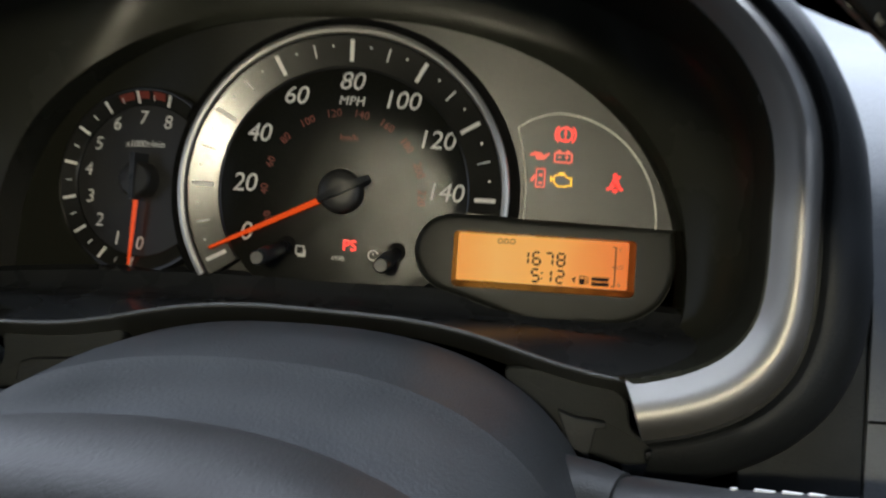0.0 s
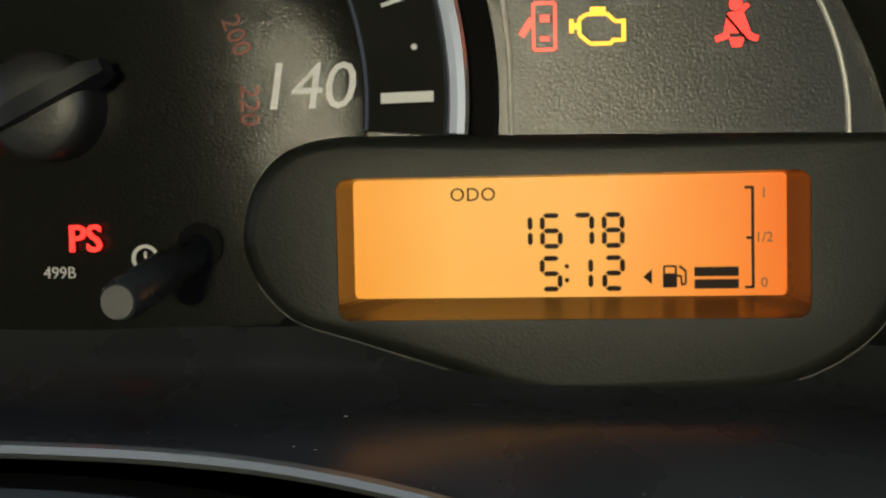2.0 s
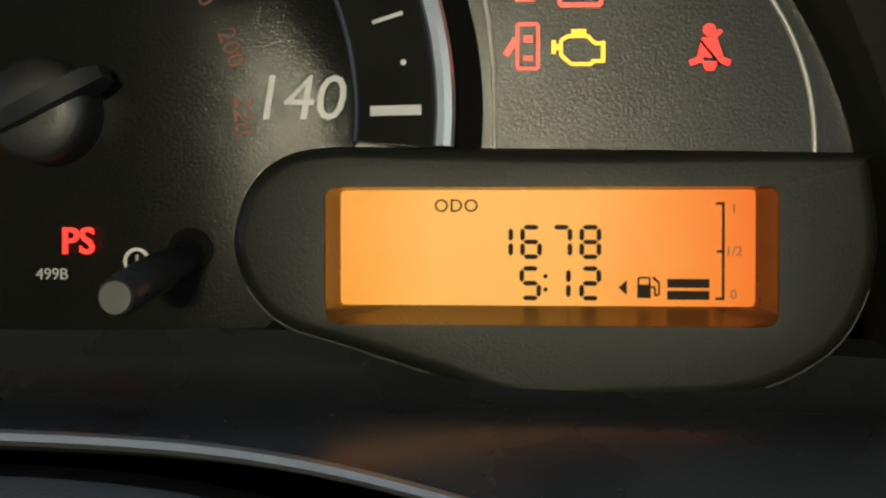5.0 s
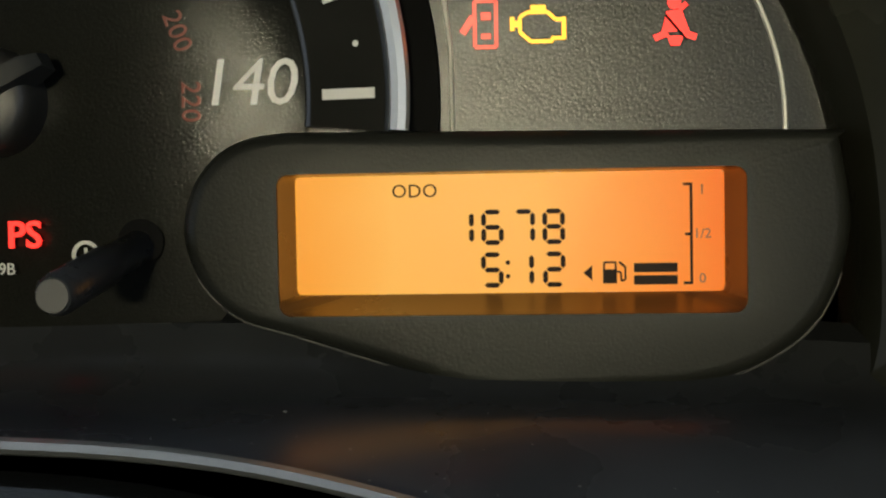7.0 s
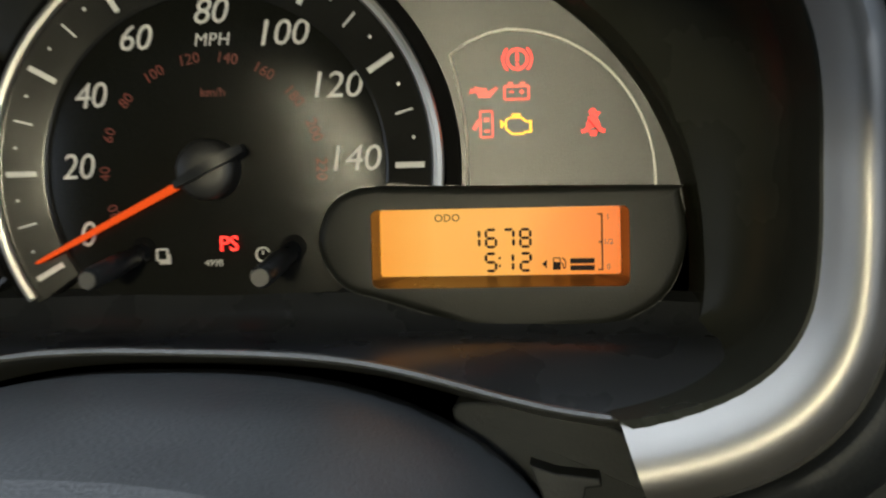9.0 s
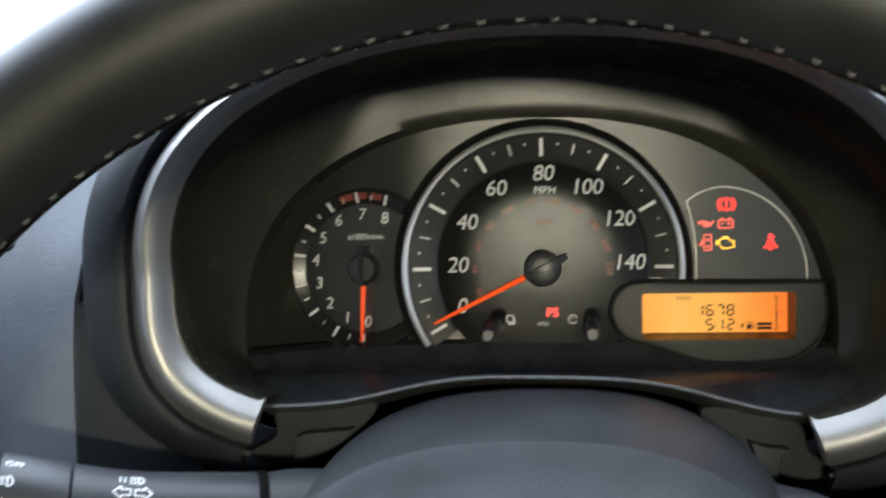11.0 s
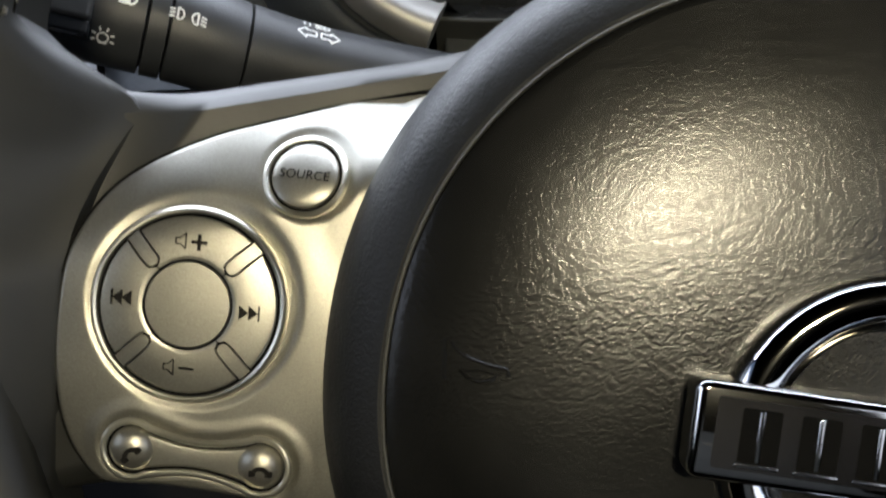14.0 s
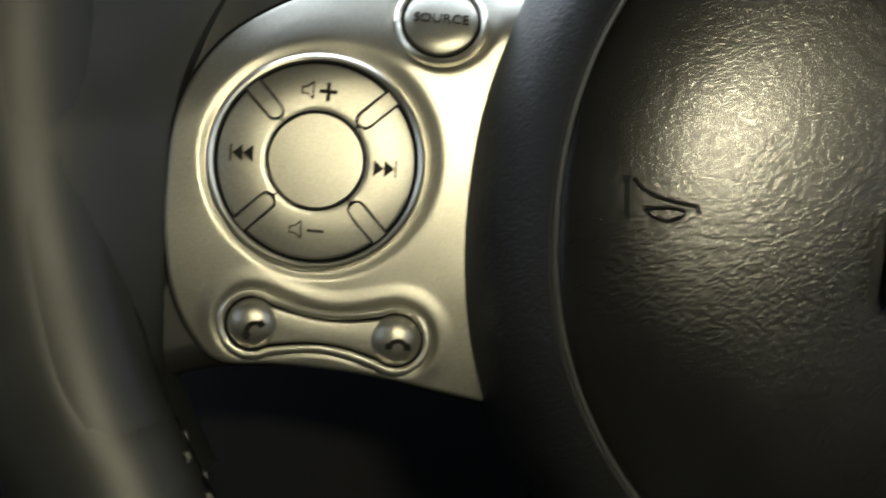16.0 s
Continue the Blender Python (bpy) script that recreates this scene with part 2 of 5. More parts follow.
def bar(x0, z0, x1, z1, width, front, back, width2=None, bm=None):
    """A straight flat bar between two points of the face."""
    d = Vector((x1 - x0, z1 - z0))
    d.normalize()
    w2 = width if width2 is None else width2
    q = Vector((-d.y, d.x))
    out = [(x0 + q.x * width / 2, z0 + q.y * width / 2), (x0 - q.x * width / 2, z0 - q.y * width / 2),
           (x1 - q.x * w2 / 2, z1 - q.y * w2 / 2), (x1 + q.x * w2 / 2, z1 + q.y * w2 / 2)]
    return prism(out, front, back, 0.0, bm)


def circle(cx, cz, r, n=32, rz=None):
    return [(cx + r * math.cos(2 * math.pi * i / n), cz + (rz or r) * math.sin(2 * math.pi * i / n)) for i in range(n)]


def round_box(x0, z0, x1, z1, r, n=6):
    out = []
    for cx, cz, a0 in ((x1 - r, z1 - r, 0), (x0 + r, z1 - r, 90), (x0 + r, z0 + r, 180), (x1 - r, z0 + r, 270)):
        for k in range(n + 1):
            a = radians(a0 + 90 * k / n)
            out.append((cx + r * math.cos(a), cz + r * math.sin(a)))
    return out


def soft_outline(points, steps=6):
    """A closed smooth line through a few design points."""
    n, out = len(points), []
    for i in range(n):
        p = [Vector(points[(i + k - 1) % n]) for k in range(4)]
        for s in range(steps):
            t = s / steps
            out.append(tuple(0.5 * ((2 * p[1]) + (p[2] - p[0]) * t + (2 * p[0] - 5 * p[1] + 4 * p[2] - p[3]) * t * t
                                    + (3 * p[1] - p[0] - 3 * p[2] + p[3]) * t ** 3)))
    return out


def tube(path, radius, n=12, bm=None, squash=1.0):
    """A round rod along a path of points; radius is a number or one for each point."""
    bm = bm or bmesh.new()
    pts = [Vector(p) for p in path]
    rows, side = [], None
    for i, p in enumerate(pts):
        d = (pts[min(i + 1, len(pts) - 1)] - pts[max(i - 1, 0)]).normalized()
        if side is None:
            side = d.orthogonal().normalized()
        side = (side - d * side.dot(d)).normalized()
        up = d.cross(side)
        r = radius[i] if isinstance(radius, (list, tuple)) else radius
        rows.append([p + r * (math.cos(2 * math.pi * k / n) * side + squash * math.sin(2 * math.pi * k / n) * up) for k in range(n)])
    vs = grid(bm, rows, True)
    bm.faces.new(vs[0])
    bm.faces.new(vs[-1])
    return bm


def lathe(profile, n=40, close=False):
    """Rows (radius, y) turned about the y axis."""
    return [[(r * math.cos(2 * math.pi * i / n), y, r * math.sin(2 * math.pi * i / n)) for i in range(n)] for r, y in profile]


def moved(bm, m):
    bmesh.ops.transform(bm, matrix=m, verts=bm.verts)
    return bm


def words(text, size, x, y, z, shear=0.0, thick=0.006, m=None, space=1.0, bold=0.0):
    """Letters of the built-in font on the face, centred on x and z, as a bmesh."""
    cu = bpy.data.curves.new("letters", 'FONT')
    cu.body, cu.size, cu.shear, cu.extrude = text, size, shear, thick
    cu.align_x, cu.align_y, cu.space_character = 'CENTER', 'CENTER', space
    cu.resolution_u = 3
    cu.offset = bold
    ob = bpy.data.objects.new("letters", cu)
    scene.collection.objects.link(ob)
    dg = bpy.context.evaluated_depsgraph_get()
    me = bpy.data.meshes.new_from_object(ob.evaluated_get(dg))
    bm = bmesh.new()
    bm.from_mesh(me)
    bpy.data.objects.remove(ob)
    bpy.data.curves.remove(cu)
    bpy.data.meshes.remove(me)
    bmesh.ops.remove_doubles(bm, verts=bm.verts, dist=1e-5)
    moved(bm, pose(0, 0, 0, 90, 0, 0))
    return moved(bm, m if m is not None else pose(x, y, z))


# ---- the dash round the dials ----
def power_arc(a0, a1, n, cx, cz, half_w, up, down, e_up, e_down):
    """Points of a rounded opening, flatter or squarer above and below its centre; angles in degrees."""
    out = []
    for i in range(n + 1):
        a = radians(a0 + (a1 - a0) * i / n)
        c, s = math.cos(a), math.sin(a)
        e, h = (e_up, up) if s >= 0 else (e_down, down)
        r = (abs(c) ** e + abs(s) ** e) ** (-1 / e)
        out.append((cx + half_w * r * c, cz + h * r * s))
    return out


def lip_z(x):
    return -5.06 - 0.025 * x + 1.39 * math.exp(-(abs(x - 0.2) / 6.6) ** 3.4)


dashboard = thing("dashboard", "dark grained plastic dashboard with a hood over the dials", "dashboard", kind="structure")

# hood: from the edge of the dial face outwards to the opening, then back along the outside
NA = 120


def opening(half_w, up, down, e_down, tip_left, tip_right, e_up=2.25):
    """A rounded opening line that ends at the two given x at its bottom, a little lower to the right."""
    def end(x, side):
        lo, hi = (180, 269) if side < 0 else (0, -89)
        for _ in range(40):
            mid = (lo + hi) / 2
            px = power_arc(mid, mid + 1e-6, 1, -0.2, 0.3, half_w, up, down, e_up, e_down)[0][0]
            if (px < x) == (side < 0):
                lo = mid
            else:
                hi = mid
        return (lo + hi) / 2
    line = power_arc(end(tip_right, 1), end(tip_left, -1), NA, -0.2, 0.3, half_w, up, down, e_up, e_down)
    return [(x, z - (0.022 * x + 0.06 * max(0.0, x - 2) + 0.03 * max(0.0, -x - 2)) * min(1, max(0, (2 - z) / 4))) for x, z in line]


face_line = [(x * (0.925 if x > 0 else 0.945), z) for x, z in power_arc(-62, 242, NA, -0.1, -2.6, 12.1, 8.5, 2.6, 2.25, 4.0)]
in_line = opening(13.35, 7.9, 5.35, 3.6, -10.25, 9.3)
out_line = opening(14.75, 8.65, 7.2, 3.4, -10.8, 9.9)
far_line = [(x * (0.97 - 0.03 * min(1.0, max(0.0, (z + 2) / 6)) if x > 0 else 1.0), z) for x, z in opening(17.4, 10.3, 8.9, 3.0, -11.0, 10.1)]


def at_depth(line, y, top=0.0):
    """The line at a depth; top pulls its upper part towards the driver."""
    zs = [z for _, z in line]
    return [(x, y - top * max(0.0, z) / max(zs), z) for x, z in line]


def face_y(x):
    """Depth of the dial plate, which bends back smoothly at both sides."""
    def bend(u):
        return (u + math.sqrt(u * u + 2.0)) / 2
    return 0.30 + 0.25 * bend(-x - 5.2) + 0.07 * bend(x - 5.2)


def plate_edge(line, off):
    return [(x * (1.03 if x < 0 else 1.0), face_y(x) + off, z) for x, z in line]


def between(s, side, top):
    """A line between the edge of the dial plate and the opening, at one depth beside the dials and another above them."""
    out = []
    for (a, b), (c, d) in zip(face_line, in_line):
        w = min(1.0, max(0.0, (b - 1.2) / 4.2))
        w = w * w * (3 - 2 * w)
        out.append((a * (1 - s) + c * s, side + (top - side) * w, b * (1 - s) + d * s))
    return out


inner = loft([plate_edge(face_line, 0.3), plate_edge(face_line, -0.15), between(0.12, -0.20, 0.09), between(0.28, -0.40, 0.065), between(0.40, -0.62, 0.045), between(0.53, -0.90, 0.025),
              between(0.64, -1.2, 0.008), between(0.74, -1.55, -0.008), between(0.82, -1.95, -0.022), between(0.845, -2.1, -0.03), between(0.86, -2.2, -0.12), between(0.89, -2.4, -0.8), between(0.95, -3.0, -2.3),
              at_depth(in_line, -3.9, 1.6), at_depth([(x * 1.03, z * 1.03) for x, z in in_line], -4.0, 1.7)], close_u=False, cap=False)
part("hood_inner", inner, HOODIN, dashboard, "smooth dark inner wall of the dial hood")

rows = [at_depth([(x * .99, z * .99) for x, z in out_line], -3.7, 1.7), at_depth([(x * 1.012, z * 1.015) for x, z in out_line], -3.8, 1.8), at_depth([(x * 1.022, z * 1.027) for x, z in out_line], -4.1, 1.9)]
for k in range(9):
    a = radians(10 * k)
    s, y = math.sin(a) / math.sin(radians(80)), -4.15 + 2.2 * (1 - math.cos(a)) / (1 - math.cos(radians(80)))
    rows.append(at_depth([(x0 * 1.03 * (1 - s) + x1 * s, z0 * 1.035 * (1 - s) + z1 * s) for (x0, z0), (x1, z1) in zip(out_line, far_line)], y, 1.9 - 1.5 * s))
outer = loft(rows + [at_depth([(x * 1.02, z * 1.03) for x, z in far_line], 0.5), at_depth([(x * 1.03, z * 1.05) for x, z in far_line], 9)], close_u=False, cap=False)
part("hood_outer", outer, HOOD, dashboard, "black grained outer hood")

# silver half-round trim in the opening, ending in two cut tips at the bottom
rows = []
for i, ((xi, zi), (xo, zo)) in enumerate(zip(in_line, out_line)):
    pi, po = Vector((xi, -3.85 - 1.6 * max(0, zi) / 8.2, zi)), Vector((xo, -4.05 - 1.8 * max(0, zo) / 9.0, zo))
    row = []
    for k in range(11):
        a = math.pi * k / 10
        p = pi.lerp(po, (1 - math.cos(a)) / 2)
        row.append(p + Vector((0, -0.62 * math.sin(math.pi * ((1 - math.cos(a)) / 2) ** 1.2), 0)))
    row.append(po + Vector((0, 0.4, 0)))
    row.append(pi + Vector((0, 0.4, 0)))
    rows.append(row)
part("bezel_trim", loft(rows, close_u=True, cap=True), TRIM, dashboard, "satin silver trim round the dial opening")

# tray below the dials with its front lip
rows = []
for i in range(61):
    x = -10.6 + 20.6 * i / 60
    zl = lip_z(x)
    wide = 1.8 * max(0.0, (x - 7.0) / 3.0) ** 2
    xb = x * 1.22 + wide
    drop = 0.5 * (abs(x) / 10) ** 3
    row = [(xb, 0.5, -2.75 - drop), (xb, 0.0, -2.95 - drop), (x * 1.20 + wide, -0.16, -3.36 - 0.8 * drop), (x * 1.18 + wide, -0.48, -3.69 - 0.5 * drop), (x * 1.15 + wide, -1.0, -3.89 - 0.3 * drop),
           (x * 1.09 + wide, -1.8, min((zl - 3.1) / 2 - 0.15, -3.97)), (x, -3.3, zl - 0.10),
           (x, -3.42, zl), (x, -3.54, zl - 0.02), (x, -3.60, zl - 0.09), (x, -3.56, zl - 0.15), (x, -3.4, zl - 0.20), (x, -1.0, zl - 0.8)]
    bow = -0.15 * math.exp(-(abs(x + 0.3) / 6.2) ** 3)
    rows.append(row[:5] + [(row[5][0], row[5][1] + bow * 0.45, row[5][2])] + [(a, b + bow + 0.35, c - 0.11 * bow / -0.15) for a, b, c in row[6:12]] + row[12:])
tray_rows = rows
part("tray", loft([r[:7] for r in rows], close_u=False, cap=False), GLOSS, dashboard, "glossy black tray under the dials")
part("tray_lip", loft([r[6:] for r in rows], close_u=False, cap=False), LIP, dashboard, "grey front lip of the tray")
part("tray_corner", prism(soft_outline([(-11.3, -6.9), (-10.3, -6.2), (-10.0, -5.0), (-6.5, -4.9), (-7.3, -6.2), (-9.5, -7.3)]), -2.0, -0.5, 0.1), HOODLOW, dashboard)
part("tray_corner", prism(soft_outline([(11.0, -7.6), (9.8, -6.9), (9.2, -5.7), (5.9, -5.2), (6.6, -6.6), (9.0, -7.9)]), -2.0, -0.5, 0.1), HOODLOW, dashboard)
part("corner_ledge", prism([(7.45, -6.36), (8.0, -6.55), (8.9, -6.64), (8.95, -6.82), (8.62, -6.86), (8.45, -7.75), (7.85, -7.45)], -2.75, -1.8, 0.06), HOOD, dashboard, "dark ledge under the tray")
part("corner_ledge", prism([(-9.35, -6.1), (-9.0, -5.98), (-8.2, -5.92), (-7.2, -5.84), (-7.5, -6.3), (-9.1, -7.0), (-9.5, -7.05)], -2.75, -1.8, 0.06), HOOD, dashboard, "dark ledge under the tray")
rim_line = [p for p in at_depth([(x * 1.015 + 0.05, z * 1.03 - 0.28) for x, z in out_line], -3.55) if p[2] < -3.2]
part("hood_edge", tube([p for p in rim_line if p[0] > 0], 0.10, 8), LIP, dashboard, "lighter grey edge of the hood under the trim")
part("hood_edge", tube([p for p in rim_line if p[0] < 0], 0.10, 8), LIP, dashboard, "lighter grey edge of the hood under the trim")
for d in (-1, 1):
    part("hood_side", prism([(d * 17.4 - 0.6, -16 if d > 0 else -9.4), (d * 13.0, -16 if d > 0 else -9.4), (d * 13.0, -4.9), (d * 15.5, -4), (d * 17.2 - 0.6, -1)], -1.9 - 0.3 * (d < 0), 0.3, 0.1), HOODLOW, dashboard)

# side panels and top pad
def panel(points, thick, mat, name, label=""):
    """A thick bent panel from rows of points."""
    bm = loft(points, close_u=False, cap=False)
    bmesh.ops.recalc_face_normals(bm, faces=bm.faces)
    bmesh.ops.solidify(bm, geom=bm.faces[:], thickness=thick)
    return part(name, bm, mat, dashboard, label)


rows = []
for j in range(15):
    z = -7.6 + 18.6 * j / 14
    edge = -17.9 + 0.030 * max(0, z + 2.0) ** 2 + 0.02 * max(0, -z - 4)
    row = []
    for k in range(9):
        s = k / 8
        row.append((edge - 0.12 - 9.5 * s, -2.2 + 6.0 * s ** 1.3 + 0.05 * max(0, z + 3) ** 2, z - 0.2 * s))
    for far, back in ((12, 5.0), (18, 6.5), (30, 7.5), (50, 8.0), (72, 8.0)):
        row.append((edge - far, -2.2 + back + 0.05 * max(0, z + 3) ** 2, z - 0.2))
    rows.append(row)
panel(rows, -0.3, DASH, "side_panel", "grey grained dash panel beside the hood")
# near-black sheet below the stalk: the stalk's shade put into its colour
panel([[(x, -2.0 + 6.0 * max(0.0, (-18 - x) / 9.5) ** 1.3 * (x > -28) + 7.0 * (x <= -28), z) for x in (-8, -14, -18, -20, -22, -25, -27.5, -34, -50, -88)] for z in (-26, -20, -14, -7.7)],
      -0.3, DARK, "knee_panel", "lower panel beside the column, stalk shade put into its near-black colour")
def door_side(z, k):
    """Point k of 8 across the panel on the door side."""
    edge = 16.65 - 0.042 * max(0, z + 3) ** 2
    return (edge + 0.12 + 20 * k / 8, -1.9 + 2.5 * (k / 8) ** 1.5 + 0.03 * max(0, z + 3) ** 2 + 0.12 * max(0, z) ** 2, z)


rows = [[door_side(-16 + 23.5 * j / 20, k) for k in range(9)] for j in range(21)]
panel(rows, 0.3, DASH, "side_panel", "grey grained dash panel on the door side")
part("panel_joint", tube([Vector(door_side(-6.1 + 0.02 * k, k)) + Vector((0, -0.03, 0)) for k in range(9)], 0.05, 6), CRACK, dashboard, "dark joint in the dash panel")
rows = []
for j in range(9):
    s = j / 8
    rows.append([(x, 1.0 + 42 * s + 7.5 * (1 - s) * min(1.0, max(0.0, (x - 12) / 5)), 10.2 - 3.5 * ((x + 0.2) / 18) ** 2 * (abs(x) < 18) - 3.5 * (abs(x) >= 18) + (16 - 4 * min(1.0, max(0.0, x / 15))) * s - 0.12 * max(0.0, x - 20) ** 1.7 * s) for x in range(-90, 47, 4)])
panel(rows, 0.4, DASH, "top_pad", "grey grained top of the dashboard")
# footwell shade put into the panel's near-black colour
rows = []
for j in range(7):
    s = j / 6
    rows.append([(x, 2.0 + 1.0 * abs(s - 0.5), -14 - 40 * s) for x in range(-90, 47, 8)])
panel(rows, 0.4, DARK, "lower_panel", "lower dash panel, footwell shade put into its near-black colour")

# air vent beside the stalk: a plate with a round outlet
vent = thing("air_vent", "grey air vent with a chrome ring beside the stalk", "air vent")
VX, VZ = -28.6, -10.1
VM = pose(VX, -0.45, VZ)
plate_line = soft_outline([(-23.75, -1.5), (-23.45, -4.5), (-23.15, -7.5), (-23.1, -9.6), (-23.4, -11.6), (-24.0, -13.6), (-25.5, -15.2), (-28.5, -15.8), (-32.0, -15.2), (-33.5, -12.5), (-33.6, -7.0), (-33.0, -2.0), (-30.5, -0.4), (-25.5, -0.2)], 5)


def toward(x, z, r):
    """The point of a circle round the outlet that lies towards (x, z)."""
    a = math.atan2(z - VZ, x - VX)
    return VX + r * math.cos(a), VZ + r * math.sin(a)


def plate_row(f, y):
    return [(VX + (x - VX) * f, y, VZ + (z - VZ) * f) for x, z in plate_line]


def hole_row(r, y):
    return [(toward(x, z, r)[0], y, toward(x, z, r)[1]) for x, z in plate_line]


part("vent_plate", loft([plate_row(1.0, 2.5), plate_row(1.0, -0.15), plate_row(0.985, -0.38), plate_row(0.95, -0.48), hole_row(3.6, -0.42), hole_row(3.45, -0.2), hole_row(3.4, 0.8)], cap=False), PLATE, vent, "vent plate, window light put into its paler grey")
edge_line = [(x + 0.02, -0.42, z) for x, z in plate_line if x > -24.2 and -13.5 < z < -1.4]
part("edge_strip", tube(sorted(edge_line, key=lambda p: -p[2]), 0.2, 10), STRIP, vent, "bright satin strip along the edge of the vent plate")
part("plate_gap", loft([plate_row(1.045, 2.5), plate_row(1.045, 0.1), plate_row(1.0, 0.1)], cap=False), CRACK, vent)
part("chrome_ring", moved(loft(lathe([(3.5, 0.3), (3.5, -0.15), (3.3, -0.3), (3.1, -0.15), (3.1, 0.3)], 48), cap=False), VM), CHROME, vent, "thin chrome ring")
part("vent_bowl", moved(loft(lathe([(3.3, 0.2), (3.0, 1.6), (0.3, 2.2)], 40)), VM), DARK, vent)
for k in range(5):
    z = -2.2 + 1.1 * k
    half = math.sqrt(3.1 ** 2 - z * z)
    part("vent_slat", moved(prism([(-half, z - 0.06), (half, z - 0.06), (half, z + 0.06), (-half, z + 0.06)], 0.05, 0.9), VM), BLACK, vent)

# ---- dial cluster ----
cluster = thing("instrument_cluster", "lit instrument cluster with three dials and an orange display", "instrument cluster")


def rev_tilt(bm):
    """Turns a piece of the rev counter with the plate behind it."""
    return moved(bm, pose(TX, 0.42, TZ, 0, 0, -13) @ Matrix.Diagonal((1.02, 1.0, 1.02, 1)) @ pose(-TX, 0, -TZ))


def warn_tilt(bm):
    """Leans a piece of the warning panel with the plate behind it."""
    return moved(bm, Matrix(((1, 0, 0, 0), (0.06, 1, 0, -0.33), (0, 0, 1, 0), (0, 0, 0, 1))))


TX, TZ, TR = -7.04, 0.04, 2.80
face_bm = bmesh.new()
rows = []
for i in range(61):
    x = -12.6 + 25.0 * i / 60
    top = -2.6 + 8.7 * max(0.0, 1 - (abs(x + 0.1) / 12.6) ** 2.25) ** (1 / 2.25)
    x *= 0.925 if x > 0 else 0.945
    foot = -3.5 if x < 9.6 else -1.2
    rows.append([(x, face_y(x), top * k / 8 + foot * (1 - k / 8)) for k in range(9)])
grid(face_bm, rows)
part("face_plate", face_bm, FACE, cluster, "olive grey metallic-flake dial plate")

# speedometer
part("speedometer_well", ring_plate(4.0, 5.85, -5, 216, 0.10, 0.40, n=90), CRACK, cluster, "black surround of the speedometer")
rows = []
for i in range(91):
    a = radians(-5.5 + 221 * i / 90)
    c, s = math.cos(a), math.sin(a)
    rows.append([(r * c, y, r * s) for r, y in ((5.32, -0.28), (5.22, -0.25), (5.20, -0.24), (5.17, -0.2346), (4.7, -0.15), (4.22, -0.0636), (4.18, -0.056), (4.12, -0.01), (4.12, 0.1), (5.32, 0.1))])
speedo = part("speedometer_band", loft(rows), BAND, cluster, "glossy black sloping band of the speedometer")
rows = []
for i in range(101):
    a = radians(-5.2 + 219 * i / 100)
    c, s = math.cos(a), math.sin(a)
    rows.append([((5.385 + 0.135 * math.cos(k * math.pi / 4)) * c, -0.28 - 0.13 * math.sin(k * math.pi / 4), (5.385 + 0.135 * math.cos(k * math.pi / 4)) * s) for k in range(8)])
part("speedometer_ring", loft(rows), RING, cluster, "pale satin metal ring of the speedometer")
rows = lathe([(r, -0.147 + r * r / 220 + 2.67e-5 * r ** 6) for r in (4.12, 4.0, 3.85, 3.7, 3.55, 3.4, 3.0, 2.6, 2.2, 1.8, 1.4, 1.0, 0.6, 0.3, 0.05)], 96)
disc_bm = loft(rows, cap=False)


def lean(x, z):
    """How far the upper half of the disc leans towards the driver, less near its edge."""
    return 0.035 * z * (1 - min(1.0, (x * x + z * z) / 17.0) ** 2)


bmesh.ops.bisect_plane(disc_bm, geom=disc_bm.verts[:] + disc_bm.edges[:] + disc_bm.faces[:], plane_co=(0, 0, -3.05), plane_no=(0, 0, -1), clear_outer=True)
for v in disc_bm.verts:
    v.co.y -= lean(v.co.x, v.co.z)
    if v.co.x > 3.4 and v.co.z < -0.84:
        v.co.y = 0.5
disc = part("speedometer_disc", disc_bm, DISC, cluster, "dark grey dished disc of the speedometer")


def dome_y(x, z):
    """Depth of the slightly bulging disc."""
    q = x * x + z * z
    return -0.147 + q / 220 + 2.67e-5 * q ** 3 - lean(x, z)


def domed(bm, cx, cz):
    """Bends flat print onto the bulging disc."""
    for v in bm.verts:
        v.co.y += dome_y(v.co.x, v.co.z) - dome_y(cx, cz)
    return bm


def on_band(r):
    return -0.24 + 0.18 * (5.20 - r)


for k in range(15):
    a = radians(210 - 15 * k)
    c, s = math.cos(a), math.sin(a)
    r0, r1, w = (4.36, 5.06, 0.135) if k % 2 == 0 else (4.55, 4.98, 0.05)
    rows = []
    q = Vector((-s, c))
    for j in range(4):
        r = r0 + (r1 - r0) * j / 3
        y = on_band(r)
        rows.append([(r * c + q.x * w / 2, y + 0.02, r * s + q.y * w / 2), (r * c + q.x * w / 2, y - 0.012, r * s + q.y * w / 2),
                     (r * c - q.x * w / 2, y - 0.012, r * s - q.y * w / 2), (r * c - q.x * w / 2, y + 0.02, r * s - q.y * w / 2)])
    part("scale_mark", loft(rows), PRINT, speedo)
    if k < 14:
        a = radians(210 - 15 * k - 7.5)
        part("scale_dot", prism(circle(4.86 * math.cos(a), 4.86 * math.sin(a), 0.04, 10), on_band(4.86) - 0.012, on_band(4.86) + 0.02), PRINT, speedo)

